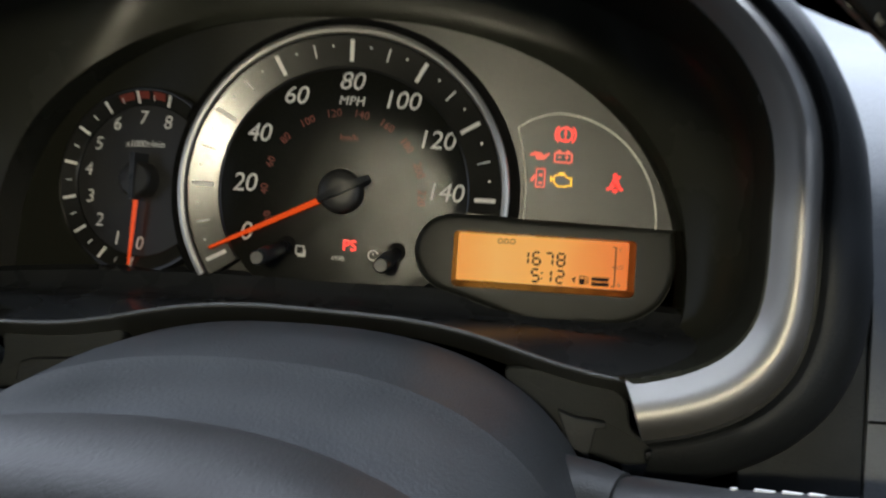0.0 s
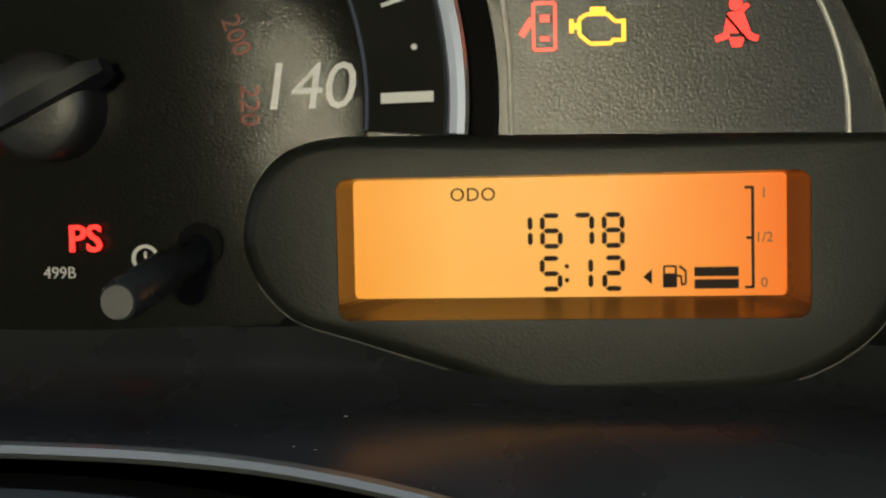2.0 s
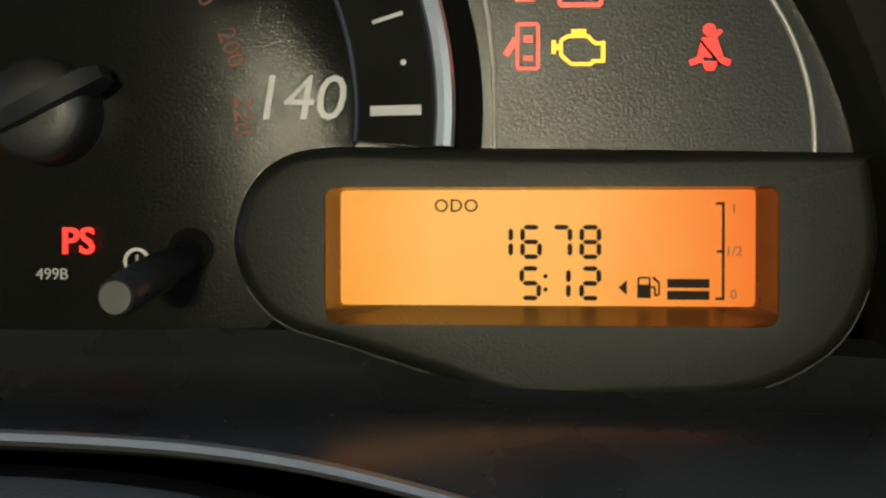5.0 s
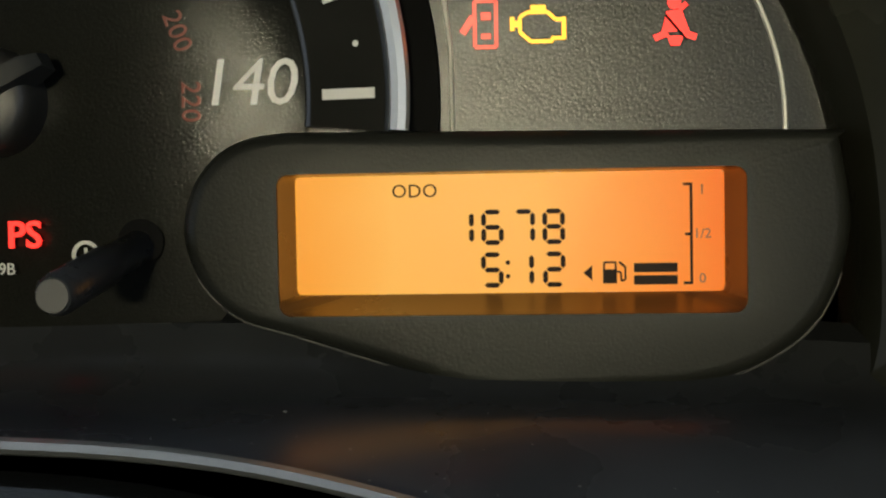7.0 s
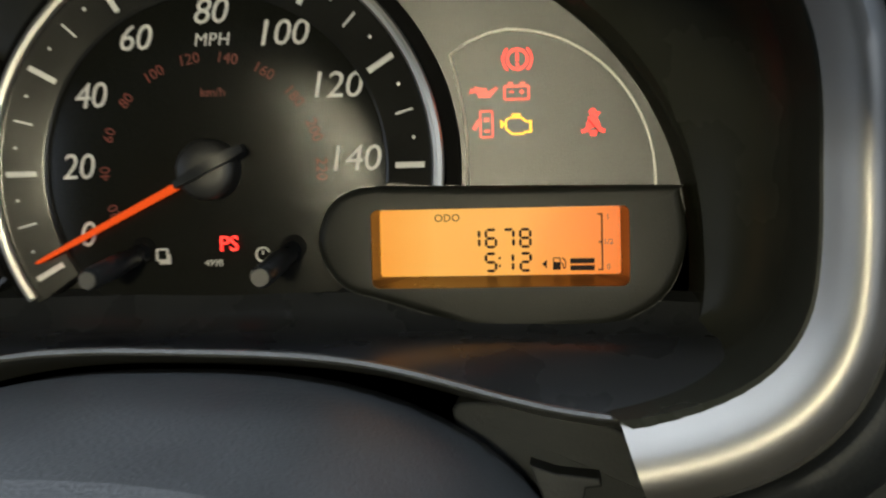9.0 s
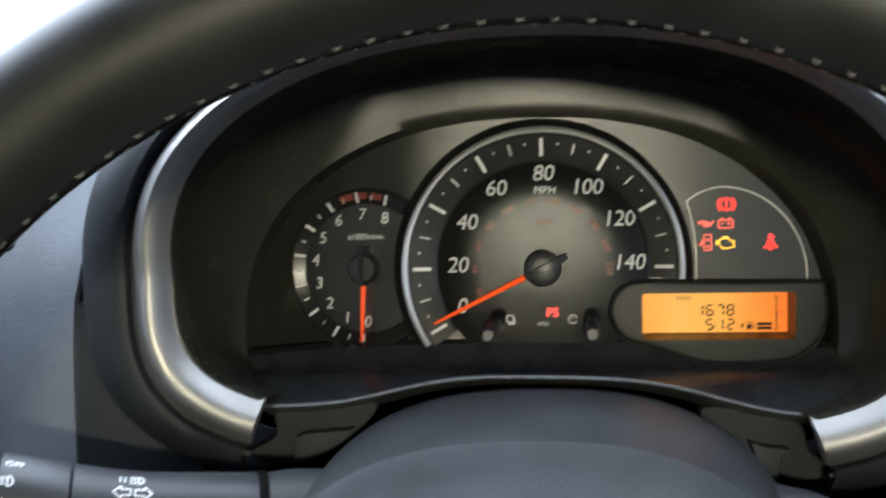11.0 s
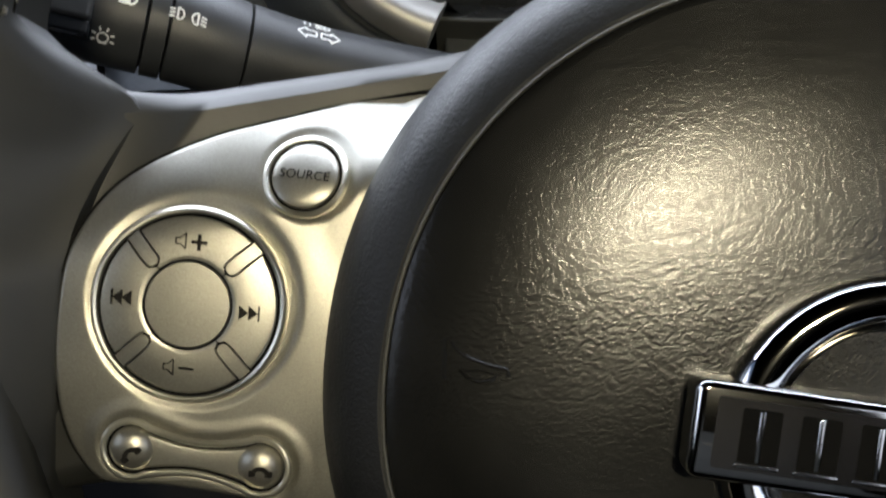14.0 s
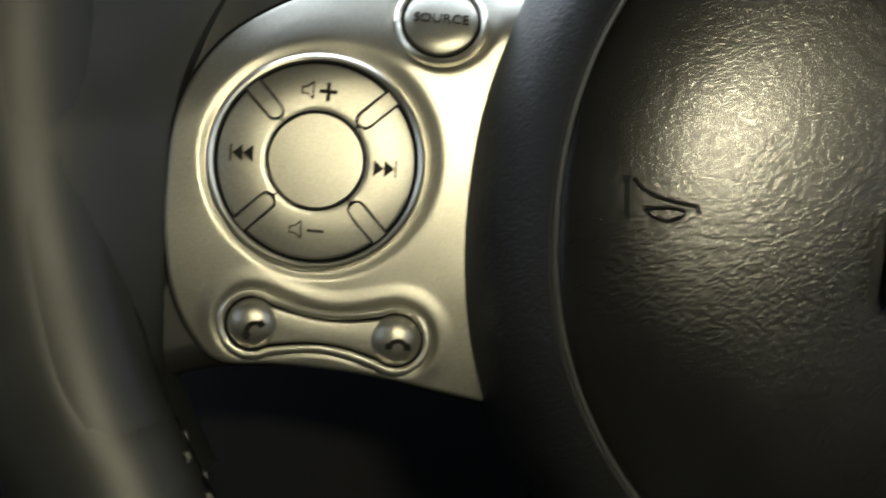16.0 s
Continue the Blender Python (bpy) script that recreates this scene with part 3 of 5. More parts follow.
for k, (x, z) in enumerate(((-3.18, -1.50), (-3.33, 0.12), (-2.95, 1.80), (-1.80, 3.12), (0.05, 3.68), (1.74, 3.12), (2.97, 1.87), (3.36, 0.16))):
    part("numeral", domed(words(str(20 * k), 0.87, x, dome_y(x, z) - 0.012, z, shear=0.16, space=0.96), x, z), PRINT, disc)
part("lettering", words("MPH", 0.42, 0.10, dome_y(0, 3) - 0.012, 3.02, shear=0.16, space=1.05), PRINT, disc)
for k in range(11):
    a = radians(201 - 20.2 * k)
    x, z = 2.62 * math.cos(a), 2.62 * math.sin(a)
    part("numeral", domed(words(str(20 + 20 * k), 0.36, 0, 0, 0, m=pose(x, dome_y(x, z) - 0.012, z) @ pose(0, 0, 0, 0, -(math.degrees(a) - 90), 0)), x, z), PRINT_RED, disc)
part("lettering", words("km/h", 0.30, 0.10, dome_y(0, 1.8) - 0.012, 1.80), PRINT_RED, disc)


def needle(name, cx, cz, ang, r_tip, hub_r, y, tail, parent, lit_from, turn=lambda b: b):
    a = radians(ang)
    c, s = math.cos(a), math.sin(a)
    rows = []
    for r, w in ((lit_from, 0.20), (r_tip * 0.75, 0.145), (r_tip - 0.06, 0.09), (r_tip, 0.05)):
        q = Vector((-s * w / 2, c * w / 2))
        x, z = cx + r * c, cz + r * s
        rows.append([(x + q.x, y + 0.04, z + q.y), (x, y - 0.05, z), (x - q.x, y + 0.04, z - q.y), (x, y + 0.07, z)])
    part(name, turn(loft(rows)), NEEDLE, parent, "glowing orange pointer")
    part("pointer_hub", turn(moved(loft(lathe([(hub_r, 0.15), (hub_r, -0.62), (hub_r * 0.96, -0.74), (hub_r * 0.84, -0.82), (hub_r * 0.4, -0.85), (0.02, -0.85)], 40)),
                                    pose(cx, y + 0.55, cz))), BLACK, parent, "black round pointer hub")
    if tail:
        rows = []
        for r, w, h in ((lit_from, 0.22, 0.15), (0.2, 0.34, 0.28), (-tail * 0.8, 0.34, 0.26), (-tail, 0.24, 0.12)):
            q = Vector((-s * w / 2, c * w / 2))
            x, z, yy = cx + r * c, cz + r * s, y - 0.22
            rows.append([(x + q.x, yy + 0.25, z + q.y), (x + q.x * 0.7, yy - h, z + q.y * 0.7), (x - q.x * 0.7, yy - h, z - q.y * 0.7), (x - q.x, yy + 0.25, z - q.y)])
        part("pointer_arm", loft(rows), GLOSS, parent)


needle("pointer", 0.0, 0.0, 206.5, 4.75, 0.72, -0.55, 1.05, disc, 0.78)

# rev counter
rows = []
for i in range(73):
    a = radians(54 + 252 * i / 72)
    c, s = math.cos(a), math.sin(a)
    rows.append([(TX + r * c, y, TZ + r * s) for r, y in ((3.16, 0.30), (3.12, -0.10), (3.04, -0.10), (3.02, -0.10), (2.99, -0.0895), (2.58, 0.0545), (2.55, 0.065), (2.52, 0.1), (2.52, 0.31))])
tach = part("rev_counter_band", rev_tilt(loft(rows)), BAND, cluster, "glossy black sloping band of the rev counter")
tdisc = part("rev_counter_disc", rev_tilt(moved(loft(lathe([(2.56, 0.20), (2.5, 0.19), (1.5, 0.22), (0.1, 0.22)], 56)), pose(TX, 0, TZ))), BLACK, cluster, "dark disc of the rev counter")
for k in range(17):
    a = radians(267.5 - 12.25 * k)
    c, s = math.cos(a), math.sin(a)
    r0, r1, w = (2.58, 2.98, 0.10) if k % 2 == 0 else (2.68, 2.86, 0.04)
    y0, y1 = 0.065 - 0.165 * (r0 - 2.55) / 0.47, 0.065 - 0.165 * (r1 - 2.55) / 0.47
    q = Vector((-s * w / 2, c * w / 2))
    rows = [[(TX + r * c + q.x, y + 0.02, TZ + r * s + q.y), (TX + r * c + q.x, y - 0.012, TZ + r * s + q.y),
             (TX + r * c - q.x, y - 0.012, TZ + r * s - q.y), (TX + r * c - q.x, y + 0.02, TZ + r * s - q.y)] for r, y in ((r0, y0), (r1, y1))]
    part("scale_mark", rev_tilt(loft(rows)), PRINT, tach)
for a0, a1 in ((99.0, 110), (87.5, 95.0), (75.0, 84.0)):
    rows = []
    for i in range(9):
        a = radians(a0 + (a1 - a0) * i / 8)
        c, s = math.cos(a), math.sin(a)
        rows.append([(TX + r * c, y, TZ + r * s) for r, y in ((2.72, -0.003), (2.96, -0.087), (2.96, -0.05), (2.72, 0.03))])
    part("red_zone", rev_tilt(loft(rows)), PRINT_RED, tach)
for k, (x, z) in enumerate(((-7.02, -2.08), (-7.90, -1.94), (-8.62, -1.36), (-9.05, -0.57), (-9.19, 0.35), (-8.86, 1.22), (-8.20, 1.91), (-7.21, 2.13), (-6.27, 1.98))):
    part("numeral", rev_tilt(words(str(k), 0.64, x, 0.17, z, shear=0.12)), PRINT, tdisc)
part("lettering", rev_tilt(words("x1000r/min", 0.32, -7.08, 0.19, 1.26, shear=0.12)), PRINT, tdisc)
needle("pointer", TX, TZ, 267.5, 2.84, 0.60, -0.20, 0.0, tdisc, 0.62, rev_tilt)
part("pointer_arm", rev_tilt(loft([[(TX - 0.14, 0.2, TZ + 0.9), (TX - 0.09, -0.62, TZ + 0.85), (TX + 0.09, -0.62, TZ + 0.85), (TX + 0.14, 0.2, TZ + 0.9)],
                          [(TX - 0.12, -0.1, TZ - 0.7), (TX - 0.08, -0.55, TZ - 0.66), (TX + 0.08, -0.55, TZ - 0.66), (TX + 0.12, -0.1, TZ - 0.7)]])), GLOSS, tdisc)

# warning lamps
warn = part("warning_panel", warn_tilt(prism([(5.98, -0.9), (5.98, 0.6)] + [(5.70 + 0.22 * (1 - k / 5) , 0.6 + 1.95 * k / 5) for k in range(1, 6)]
                                   + [(5.66 + 0.5, 2.86)] + [(6.95 + 3.38 * math.sin(radians(a)), -0.45 + 3.52 * math.cos(radians(a))) for a in range(-6, 91, 6)] + [(10.33, -0.9)],
                                   0.26, 0.4)), FACE, cluster, "olive grey warning lamp panel", smooth=False)
edge = [(6.02, -0.9), (6.00, 0.6), (5.92, 1.3), (5.78, 2.0), (5.64, 2.52), (6.05, 2.80), (6.5, 2.98)]
edge += [(6.95 + 3.38 * math.sin(radians(a)), -0.45 + 3.52 * math.cos(radians(a))) for a in range(0, 91, 5)] + [(10.33, -0.9)]
part("panel_line", warn_tilt(tube([(x, 0.25, z) for x, z in edge], 0.035, 6)), LINE, cluster, "thin silver border line")


def icon(shapes, mat, label):
    """One lamp symbol from bars and rings joined."""
    bm = bmesh.new()
    for s in shapes:
        if s[0] == "b":
            bar(*s[1:6], 0.235, 0.262, bm=bm)
        elif s[0] == "r":
            _, cx, cz, r0, r1, a0, a1 = s
            ring_plate(r0, r1, a0, a1, 0.235, 0.262, cx, cz, 24, bm)
        else:
            prism(s[1], 0.235, 0.262, 0, bm)
    return part("warning_symbol", warn_tilt(bm), mat, warn, label, smooth=False)


def frame_box(x0, z0, x1, z1, w):
    return [("b", x0, z0, x1, z0, w), ("b", x1, z0, x1, z1, w), ("b", x1, z1, x0, z1, w), ("b", x0, z1, x0, z0, w)]


BX, BZ = 7.20, 2.38
icon([("r", BX, BZ, 0.20, 0.26, 0, 360), ("r", BX, BZ, 0.305, 0.36, -48, 48), ("r", BX, BZ, 0.305, 0.36, 132, 228),
      ("b", BX, BZ + 0.15, BX, BZ - 0.04, 0.07), ("p", circle(BX, BZ - 0.12, 0.04, 10))], RED, "lit red brake lamp")
OX, OZ = 6.39, 1.63
icon([("p", [(OX - 0.32, OZ - 0.02), (OX - 0.28, OZ + 0.1), (OX - 0.16, OZ + 0.06), (OX - 0.1, OZ - 0.12), (OX + 0.16, OZ - 0.12), (OX + 0.36, OZ + 0.1),
             (OX + 0.30, OZ + 0.12), (OX + 0.12, OZ + 0.02), (OX + 0.08, OZ + 0.1), (OX - 0.08, OZ + 0.12), (OX - 0.18, OZ + 0.14)])], SALMON, "lit oil lamp")
VX, VZ = 7.17, 1.63
icon(frame_box(VX - 0.28, VZ - 0.17, VX + 0.28, VZ + 0.13, 0.06) + [("b", VX - 0.2, VZ + 0.19, VX - 0.08, VZ + 0.19, 0.07), ("b", VX + 0.08, VZ + 0.19, VX + 0.2, VZ + 0.19, 0.07),
     ("b", VX - 0.17, VZ, VX - 0.06, VZ, 0.05), ("b", VX + 0.06, VZ, VX + 0.18, VZ, 0.05), ("b", VX + 0.12, VZ - 0.06, VX + 0.12, VZ + 0.06, 0.05)], SALMON, "lit battery lamp")
DX, DZ = 6.44, 0.90
icon(frame_box(DX - 0.12, DZ - 0.30, DX + 0.16, DZ + 0.30, 0.05) + [("b", DX - 0.04, DZ + 0.1, DX + 0.09, DZ + 0.1, 0.1), ("b", DX - 0.04, DZ - 0.16, DX + 0.09, DZ - 0.16, 0.07),
     ("b", DX - 0.14, DZ + 0.1, DX - 0.28, DZ - 0.12, 0.09)], SALMON, "lit open-door lamp")
EX, EZ = 7.15, 0.88
icon([("b", EX - 0.34, EZ - 0.08, EX - 0.34, EZ + 0.10, 0.06), ("b", EX - 0.34, EZ + 0.01, EX - 0.22, EZ + 0.01, 0.08), ("b", EX - 0.24, EZ - 0.1, EX - 0.24, EZ + 0.1, 0.05),
      ("b", EX - 0.24, EZ + 0.1, EX - 0.14, EZ + 0.16, 0.05), ("b", EX - 0.14, EZ + 0.16, EX + 0.12, EZ + 0.16, 0.05), ("b", EX - 0.1, EZ + 0.22, EX + 0.1, EZ + 0.22, 0.06),
      ("b", EX + 0.12, EZ + 0.16, EX + 0.22, EZ + 0.06, 0.05), ("b", EX + 0.22, EZ + 0.06, EX + 0.32, EZ + 0.06, 0.05), ("b", EX + 0.33, EZ + 0.09, EX + 0.33, EZ - 0.2, 0.06),
      ("b", EX + 0.33, EZ - 0.18, EX + 0.2, EZ - 0.18, 0.05), ("b", EX + 0.2, EZ - 0.16, EX + 0.16, EZ - 0.23, 0.05), ("b", EX + 0.18, EZ - 0.22, EX - 0.1, EZ - 0.22, 0.05),
      ("b", EX - 0.1, EZ - 0.22, EX - 0.24, EZ - 0.1, 0.05)], AMBER, "lit amber engine lamp")
SX, SZ = 8.92, 0.87
icon([("p", [(SX - 0.17, SZ - 0.12), (SX - 0.11, SZ + 0.14), (SX + 0.08, SZ + 0.16), (SX + 0.18, SZ - 0.12)]), ("p", circle(SX - 0.01, SZ + 0.25, 0.085, 14)),
      ("b", SX - 0.27, SZ - 0.2, SX - 0.1, SZ - 0.14, 0.08), ("b", SX + 0.27, SZ - 0.2, SX + 0.1, SZ - 0.14, 0.08), ("b", SX + 0.06, SZ + 0.16, SX + 0.15, SZ + 0.24, 0.06),
      ("p", [(SX - 0.1, SZ - 0.18), (SX + 0.1, SZ - 0.18), (SX + 0.06, SZ - 0.30), (SX - 0.06, SZ - 0.30)])], RED, "lit red belt lamp")
part("belt_slash", warn_tilt(bar(SX - 0.13, SZ + 0.10, SX + 0.15, SZ - 0.24, 0.035, 0.228, 0.24)), CRACK, warn, "dark belt across the lamp")

# lamps and marks under the speedometer pointer
part("lettering", words("PS", 0.50, 0.37, dome_y(0.4, 1.7) - 0.02, -1.76, thick=0.02, space=0.98, bold=0.007), RED, disc, "glowing red letters")
part("lettering", words("499B", 0.22, 0.0, dome_y(0, 2.2) - 0.012, -2.20), PRINT, disc)
bm = bmesh.new()
for s in frame_box(-1.42, -2.12, -1.16, -1.86, 0.045):
    bar(*s[1:6], -0.145, -0.10, bm=bm)
bar(-1.12, -1.98, -1.12, -2.20, 0.07, -0.145, -0.10, bm=bm)
bar(-1.36, -2.18, -1.09, -2.18, 0.07, -0.145, -0.10, bm=bm)
part("page_symbol", bm, PRINT, disc)
bm = ring_plate(0.14, 0.185, 20, 330, -0.145, -0.10, 1.16, -2.02, 24)
bar(1.16, -2.02, 1.16, -1.93, 0.03, -0.145, -0.10, bm=bm)
part("clock_symbol", bm, PRINT, disc)


def stem(bx, bz, tx, tz):
    socket = part("stem_socket", moved(loft(lathe([(0.30, 0.03), (0.31, -0.02), (0.27, -0.035), (0.02, -0.035)], 28), cap=False), pose(bx, -0.10, bz)), CRACK, disc)
    part("reset_stem", tube([(bx, 0.3, bz), (bx + (tx - bx) * 0.46, -1.1, bz + (tz - bz) * 0.46), (bx + (tx - bx) * 0.5, -1.2, bz + (tz - bz) * 0.5),
                             (bx + (tx - bx) * 0.98, -2.5, bz + (tz - bz) * 0.98), (tx, -2.58, tz)], [0.22, 0.22, 0.255, 0.25, 0.21], 20), GLOSS, disc, "black reset stem")
    part("stem_cap", tube([(tx, -2.57, tz), (tx, -2.62, tz)], 0.19, 20), KNOB, disc, "lighter grey end of the reset stem")


stem(1.90, -1.87, 1.76, -2.37)
stem(-1.74, -1.87, -2.12, -2.38)

# display pod
pod_out = [(3.75, -0.50), (4.3, -0.49), (7.0, -0.53), (10.70, -0.60), (10.80, -0.66), (10.86, -0.9), (10.96, -1.75), (10.78, -2.55), (10.35, -3.18), (9.45, -3.66), (8.2, -3.80), (6.5, -3.84), (5.3, -3.52), (3.9, -3.08), (3.3, -2.90),
           (2.92, -2.62), (2.66, -2.24), (2.53, -1.74), (2.66, -1.18), (2.93, -0.80), (3.30, -0.58)]
W0, W1, V0, V1 = 3.80, 9.68, -2.84, -1.03
POD_Y = -0.42


def framed(outline, hole, front, back, edge):
    """A plate with a rounded outer edge and an opening; both lines have the same number of points."""
    bm = bmesh.new()
    cx, cz = sum(p[0] for p in outline) / len(outline), sum(p[1] for p in outline) / len(outline)

    def inset(d):
        out = []
        for x, z in outline:
            v = Vector((cx - x, (cz - z) * 2.2)).normalized()
            out.append((x + v.x * d, z + v.y * d))
        return out
    rows = [[(x, back, z) for x, z in outline]]
    for k in range(5):
        a = k / 4 * math.pi / 2
        rows.append([(x, front + edge * (1 - math.sin(a)), z) for x, z in inset(edge * (1 - math.cos(a)))])
    rows.append([(x, front, z) for x, z in hole])
    rows.append([(x, front + 0.1, z) for x, z in hole])
    grid(bm, rows, True)
    return bm


smooth_pod = soft_outline(pod_out, 4)
G0, G1, H0, H1 = 3.90, 9.50, -2.62, -1.05
MX, MZ = (W0 + W1) / 2, (V0 + V1) / 2


def reach(line, a):
    """Where a ray from the window's middle meets a closed line."""
    d = Vector((math.cos(a) / 0.42, math.sin(a)))
    best = 0.0
    for (x0, z0), (x1, z1) in zip(line, line[1:] + line[:1]):
        ex, ez = x1 - x0, z1 - z0
        den = d.x * ez - d.y * ex
        if abs(den) > 1e-9:
            t = ((x0 - MX) * ez - (z0 - MZ) * ex) / den
            s = ((x0 - MX) * d.y - (z0 - MZ) * d.x) / den
            if t > 0 and -1e-6 <= s <= 1 + 1e-6:
                best = max(best, t)
    return (MX + d.x * best, MZ + d.y * best)


window_line = round_box(W0, V0, W1, V1, 0.16, 6)
glass_line = round_box(G0, H0, G1, H1, 0.06, 4)
angles = [2 * math.pi * n / 120 for n in range(120)]
for line, m in ((window_line, 0), (smooth_pod, 0)):
    angles += [math.atan2(z - MZ, (x - MX) * 0.42) % (2 * math.pi) for x, z in line]
angles = [a for n, a in enumerate(sorted(angles)) if n == 0 or a - sorted(angles)[n - 1] > 0.004]
pod_ring = [reach(smooth_pod, a) for a in angles]
window_rim = [reach(window_line, a) for a in angles]
glass_rim = [reach(glass_line, a) for a in angles]
pod = part("display_pod", framed(pod_ring, window_rim, POD_Y, 0.4, 0.22), POD, cluster, "dark rounded housing of the display")
low_edge = [(x, POD_Y + 0.17, z - 0.012) for x, z in smooth_pod if z < -2.3]
part("pod_edge", tube(low_edge, 0.011, 6), EDGE, pod, "thin pale edge line under the display")
bm = bmesh.new()
grid(bm, [[(x, POD_Y - 0.002, z) for x, z in window_rim], [(x, POD_Y + 0.05, z) for x, z in window_rim], [(x, 0.24, z) for x, z in glass_rim]], True)
part("window_bevel", bm, BEVEL, pod, "brown sloping inner frame of the display")
screen = part("display_screen", prism([(G0 - 0.3, H0 - 0.3), (G1 + 0.3, H0 - 0.3), (G1 + 0.3, H1 + 0.3), (G0 - 0.3, H1 + 0.3)], 0.28, 0.36), LCD, cluster, "glowing orange liquid crystal screen", smooth=False)

SEG = {"0": "abcdef", "1": "bc", "2": "abged", "5": "afgcd", "6": "afgedc", "7": "abc", "8": "abcdefg"}


def digit(ch, x, z, w, h, t):
    """A seven-segment figure whose middle is x, z."""
    g = 0.012
    lines = {"a": (-w, h, w, h), "g": (-w, 0, w, 0), "d": (-w, -h, w, -h), "f": (-w, h, -w, 0), "b": (w, h, w, 0), "e": (-w, 0, -w, -h), "c": (w, 0, w, -h)}
    for s in SEG[ch]:
        x0, z0, x1, z1 = lines[s]
        d = Vector((x1 - x0, z1 - z0)).normalized() * g
        a, b = Vector((x + x0, z + z0)) + d, Vector((x + x1, z + z1)) - d
        q = Vector((-d.y, d.x)).normalized() * t / 2
        e = d.normalized() * t / 2
        bm = bmesh.new()
        prism([tuple(a), tuple(a + e + q), tuple(b - e + q), tuple(b), tuple(b - e - q), tuple(a + e - q)], 0.262, 0.283, 0, bm)
        part("digit_segment", bm, SEGMENT, screen, smooth=False)


for ch, x in (("1", 6.12), ("6", 6.51), ("7", 6.92), ("8", 7.31)):
    digit(ch, x, -1.755, 0.115, 0.20, 0.064)
for ch, x in (("5", 6.50), ("1", 6.90), ("2", 7.31)):
    digit(ch, x, -2.315, 0.115, 0.20, 0.064)
bm = prism(circle(6.705, -2.22, 0.03, 10), 0.262, 0.283)
prism(circle(6.705, -2.40, 0.03, 10), 0.262, 0.283, 0, bm)
part("colon", bm, SEGMENT, screen, smooth=False)
part("lettering", words("ODO", 0.25, 5.49, 0.272, -1.27, space=1.05), SEGMENT, screen)
part("arrow", prism([(7.69, -2.37), (7.80, -2.27), (7.80, -2.47)], 0.262, 0.283), SEGMENT, screen, smooth=False)
bm = prism([(7.94, -2.51), (8.12, -2.51), (8.12, -2.33), (7.94, -2.33)], 0.262, 0.283)
for s in frame_box(7.955, -2.34, 8.105, -2.235, 0.025) + [("b", 8.12, -2.36, 8.17, -2.36, 0.025), ("b", 8.17, -2.36, 8.18, -2.48, 0.025), ("b", 8.18, -2.48, 8.23, -2.46, 0.025),
                                                         ("b", 8.23, -2.46, 8.23, -2.3, 0.025), ("b", 8.23, -2.3, 8.15, -2.23, 0.03)]:
    bar(*s[1:6], 0.262, 0.283, bm=bm)
part("pump_symbol", bm, SEGMENT, screen, smooth=False)
part("fuel_bar", prism(round_box(8.34, -2.37, 8.90, -2.25, 0.01, 2), 0.262, 0.283), SEGMENT, screen, smooth=False)
part("fuel_bar", prism(round_box(8.34, -2.53, 8.90, -2.41, 0.01, 2), 0.262, 0.283), SEGMENT, screen, smooth=False)
bm = bar(9.08, -1.22, 9.08, -2.53, 0.035, 0.262, 0.283)
for z in (-1.235, -2.515):
    bar(8.98, z, 9.08, z, 0.035, 0.262, 0.283, bm=bm)
bar(9.0, -1.88, 9.08, -1.88, 0.035, 0.262, 0.283, bm=bm)
part("fuel_scale", bm, SEGMENT, screen, smooth=False)
for s, z, m in (("1", -1.31, FAINT), ("1/2", -1.88, FAINT), ("0", -2.46, FAINT)):
    part("lettering", words(s, 0.18, 9.22, 0.272, z), m, screen)


# dust on the tray and along the foot of the display
dust = thing("dust", "scattered pale dust specks on the black tray", "dust", kind="stuff")
specks = bmesh.new()
for k in range(210):
    row = tray_rows[random.randrange(8, 56)]
    s = random.random()
    low, high = (row[5], row[6]) if random.random() < 0.7 else (row[4], row[5])
    p = Vector(low).lerp(Vector(high), s) + Vector((random.uniform(-0.15, 0.15), 0, 0.012))
    r = random.choice((0.004, 0.005, 0.006, 0.006, 0.008, 0.011))
    bmesh.ops.create_icosphere(specks, subdivisions=1, radius=r, matrix=Matrix.Translation(p) @ Matrix.Diagonal((random.uniform(0.7, 2.2), 1.0, 0.6, 1)))
part("speck", specks, DUST, dust)


# ---- steering column cover ----
column = thing("steering_column_cover", "dark grey grained plastic steering column cover", "column cover")


def arch(cx, half, top, bottom, y, n=40, e=2.3):
    out = []
    for i in range(n + 1):
        a = math.pi * i / n
        c, s = math.cos(a), math.sin(a)
        r = (abs(c) ** e + abs(s) ** e) ** (-1 / e)
        out.append((cx - half * r * c, y, bottom + (top - bottom) * r * s))
    return out


rows = [arch(-0.2, 9.2, -4.35, -12, -2.4, e=2.5), arch(-0.2, 9.3, -4.25, -12, -4.0, e=2.5), arch(-0.4, 9.3, -4.5, -12.2, -6.5, e=2.5), arch(-0.7, 9.2, -4.98, -12.4, -9.0, e=2.45), arch(-0.7, 9.2, -5.04, -12.4, -9.3, e=2.45)]
part("upper_cover", loft(rows, close_u=False, cap=False), COLUMN, column)
rows = [arch(-0.7, 9.2, -5.04, -12.4, -9.3, e=2.45), arch(-0.7, 9.05, -5.3, -12.4, -9.9, e=2.42), arch(-0.8, 8.95, -5.5, -12.4, -10.8, e=2.4), arch(-1.2, 8.2, -6.6, -12.6, -14.5), arch(-1.3, 8.0, -7.6, -12.6, -17.0)]
part("front_cover", loft(rows, close_u=False, cap=False), COLUMN, column)
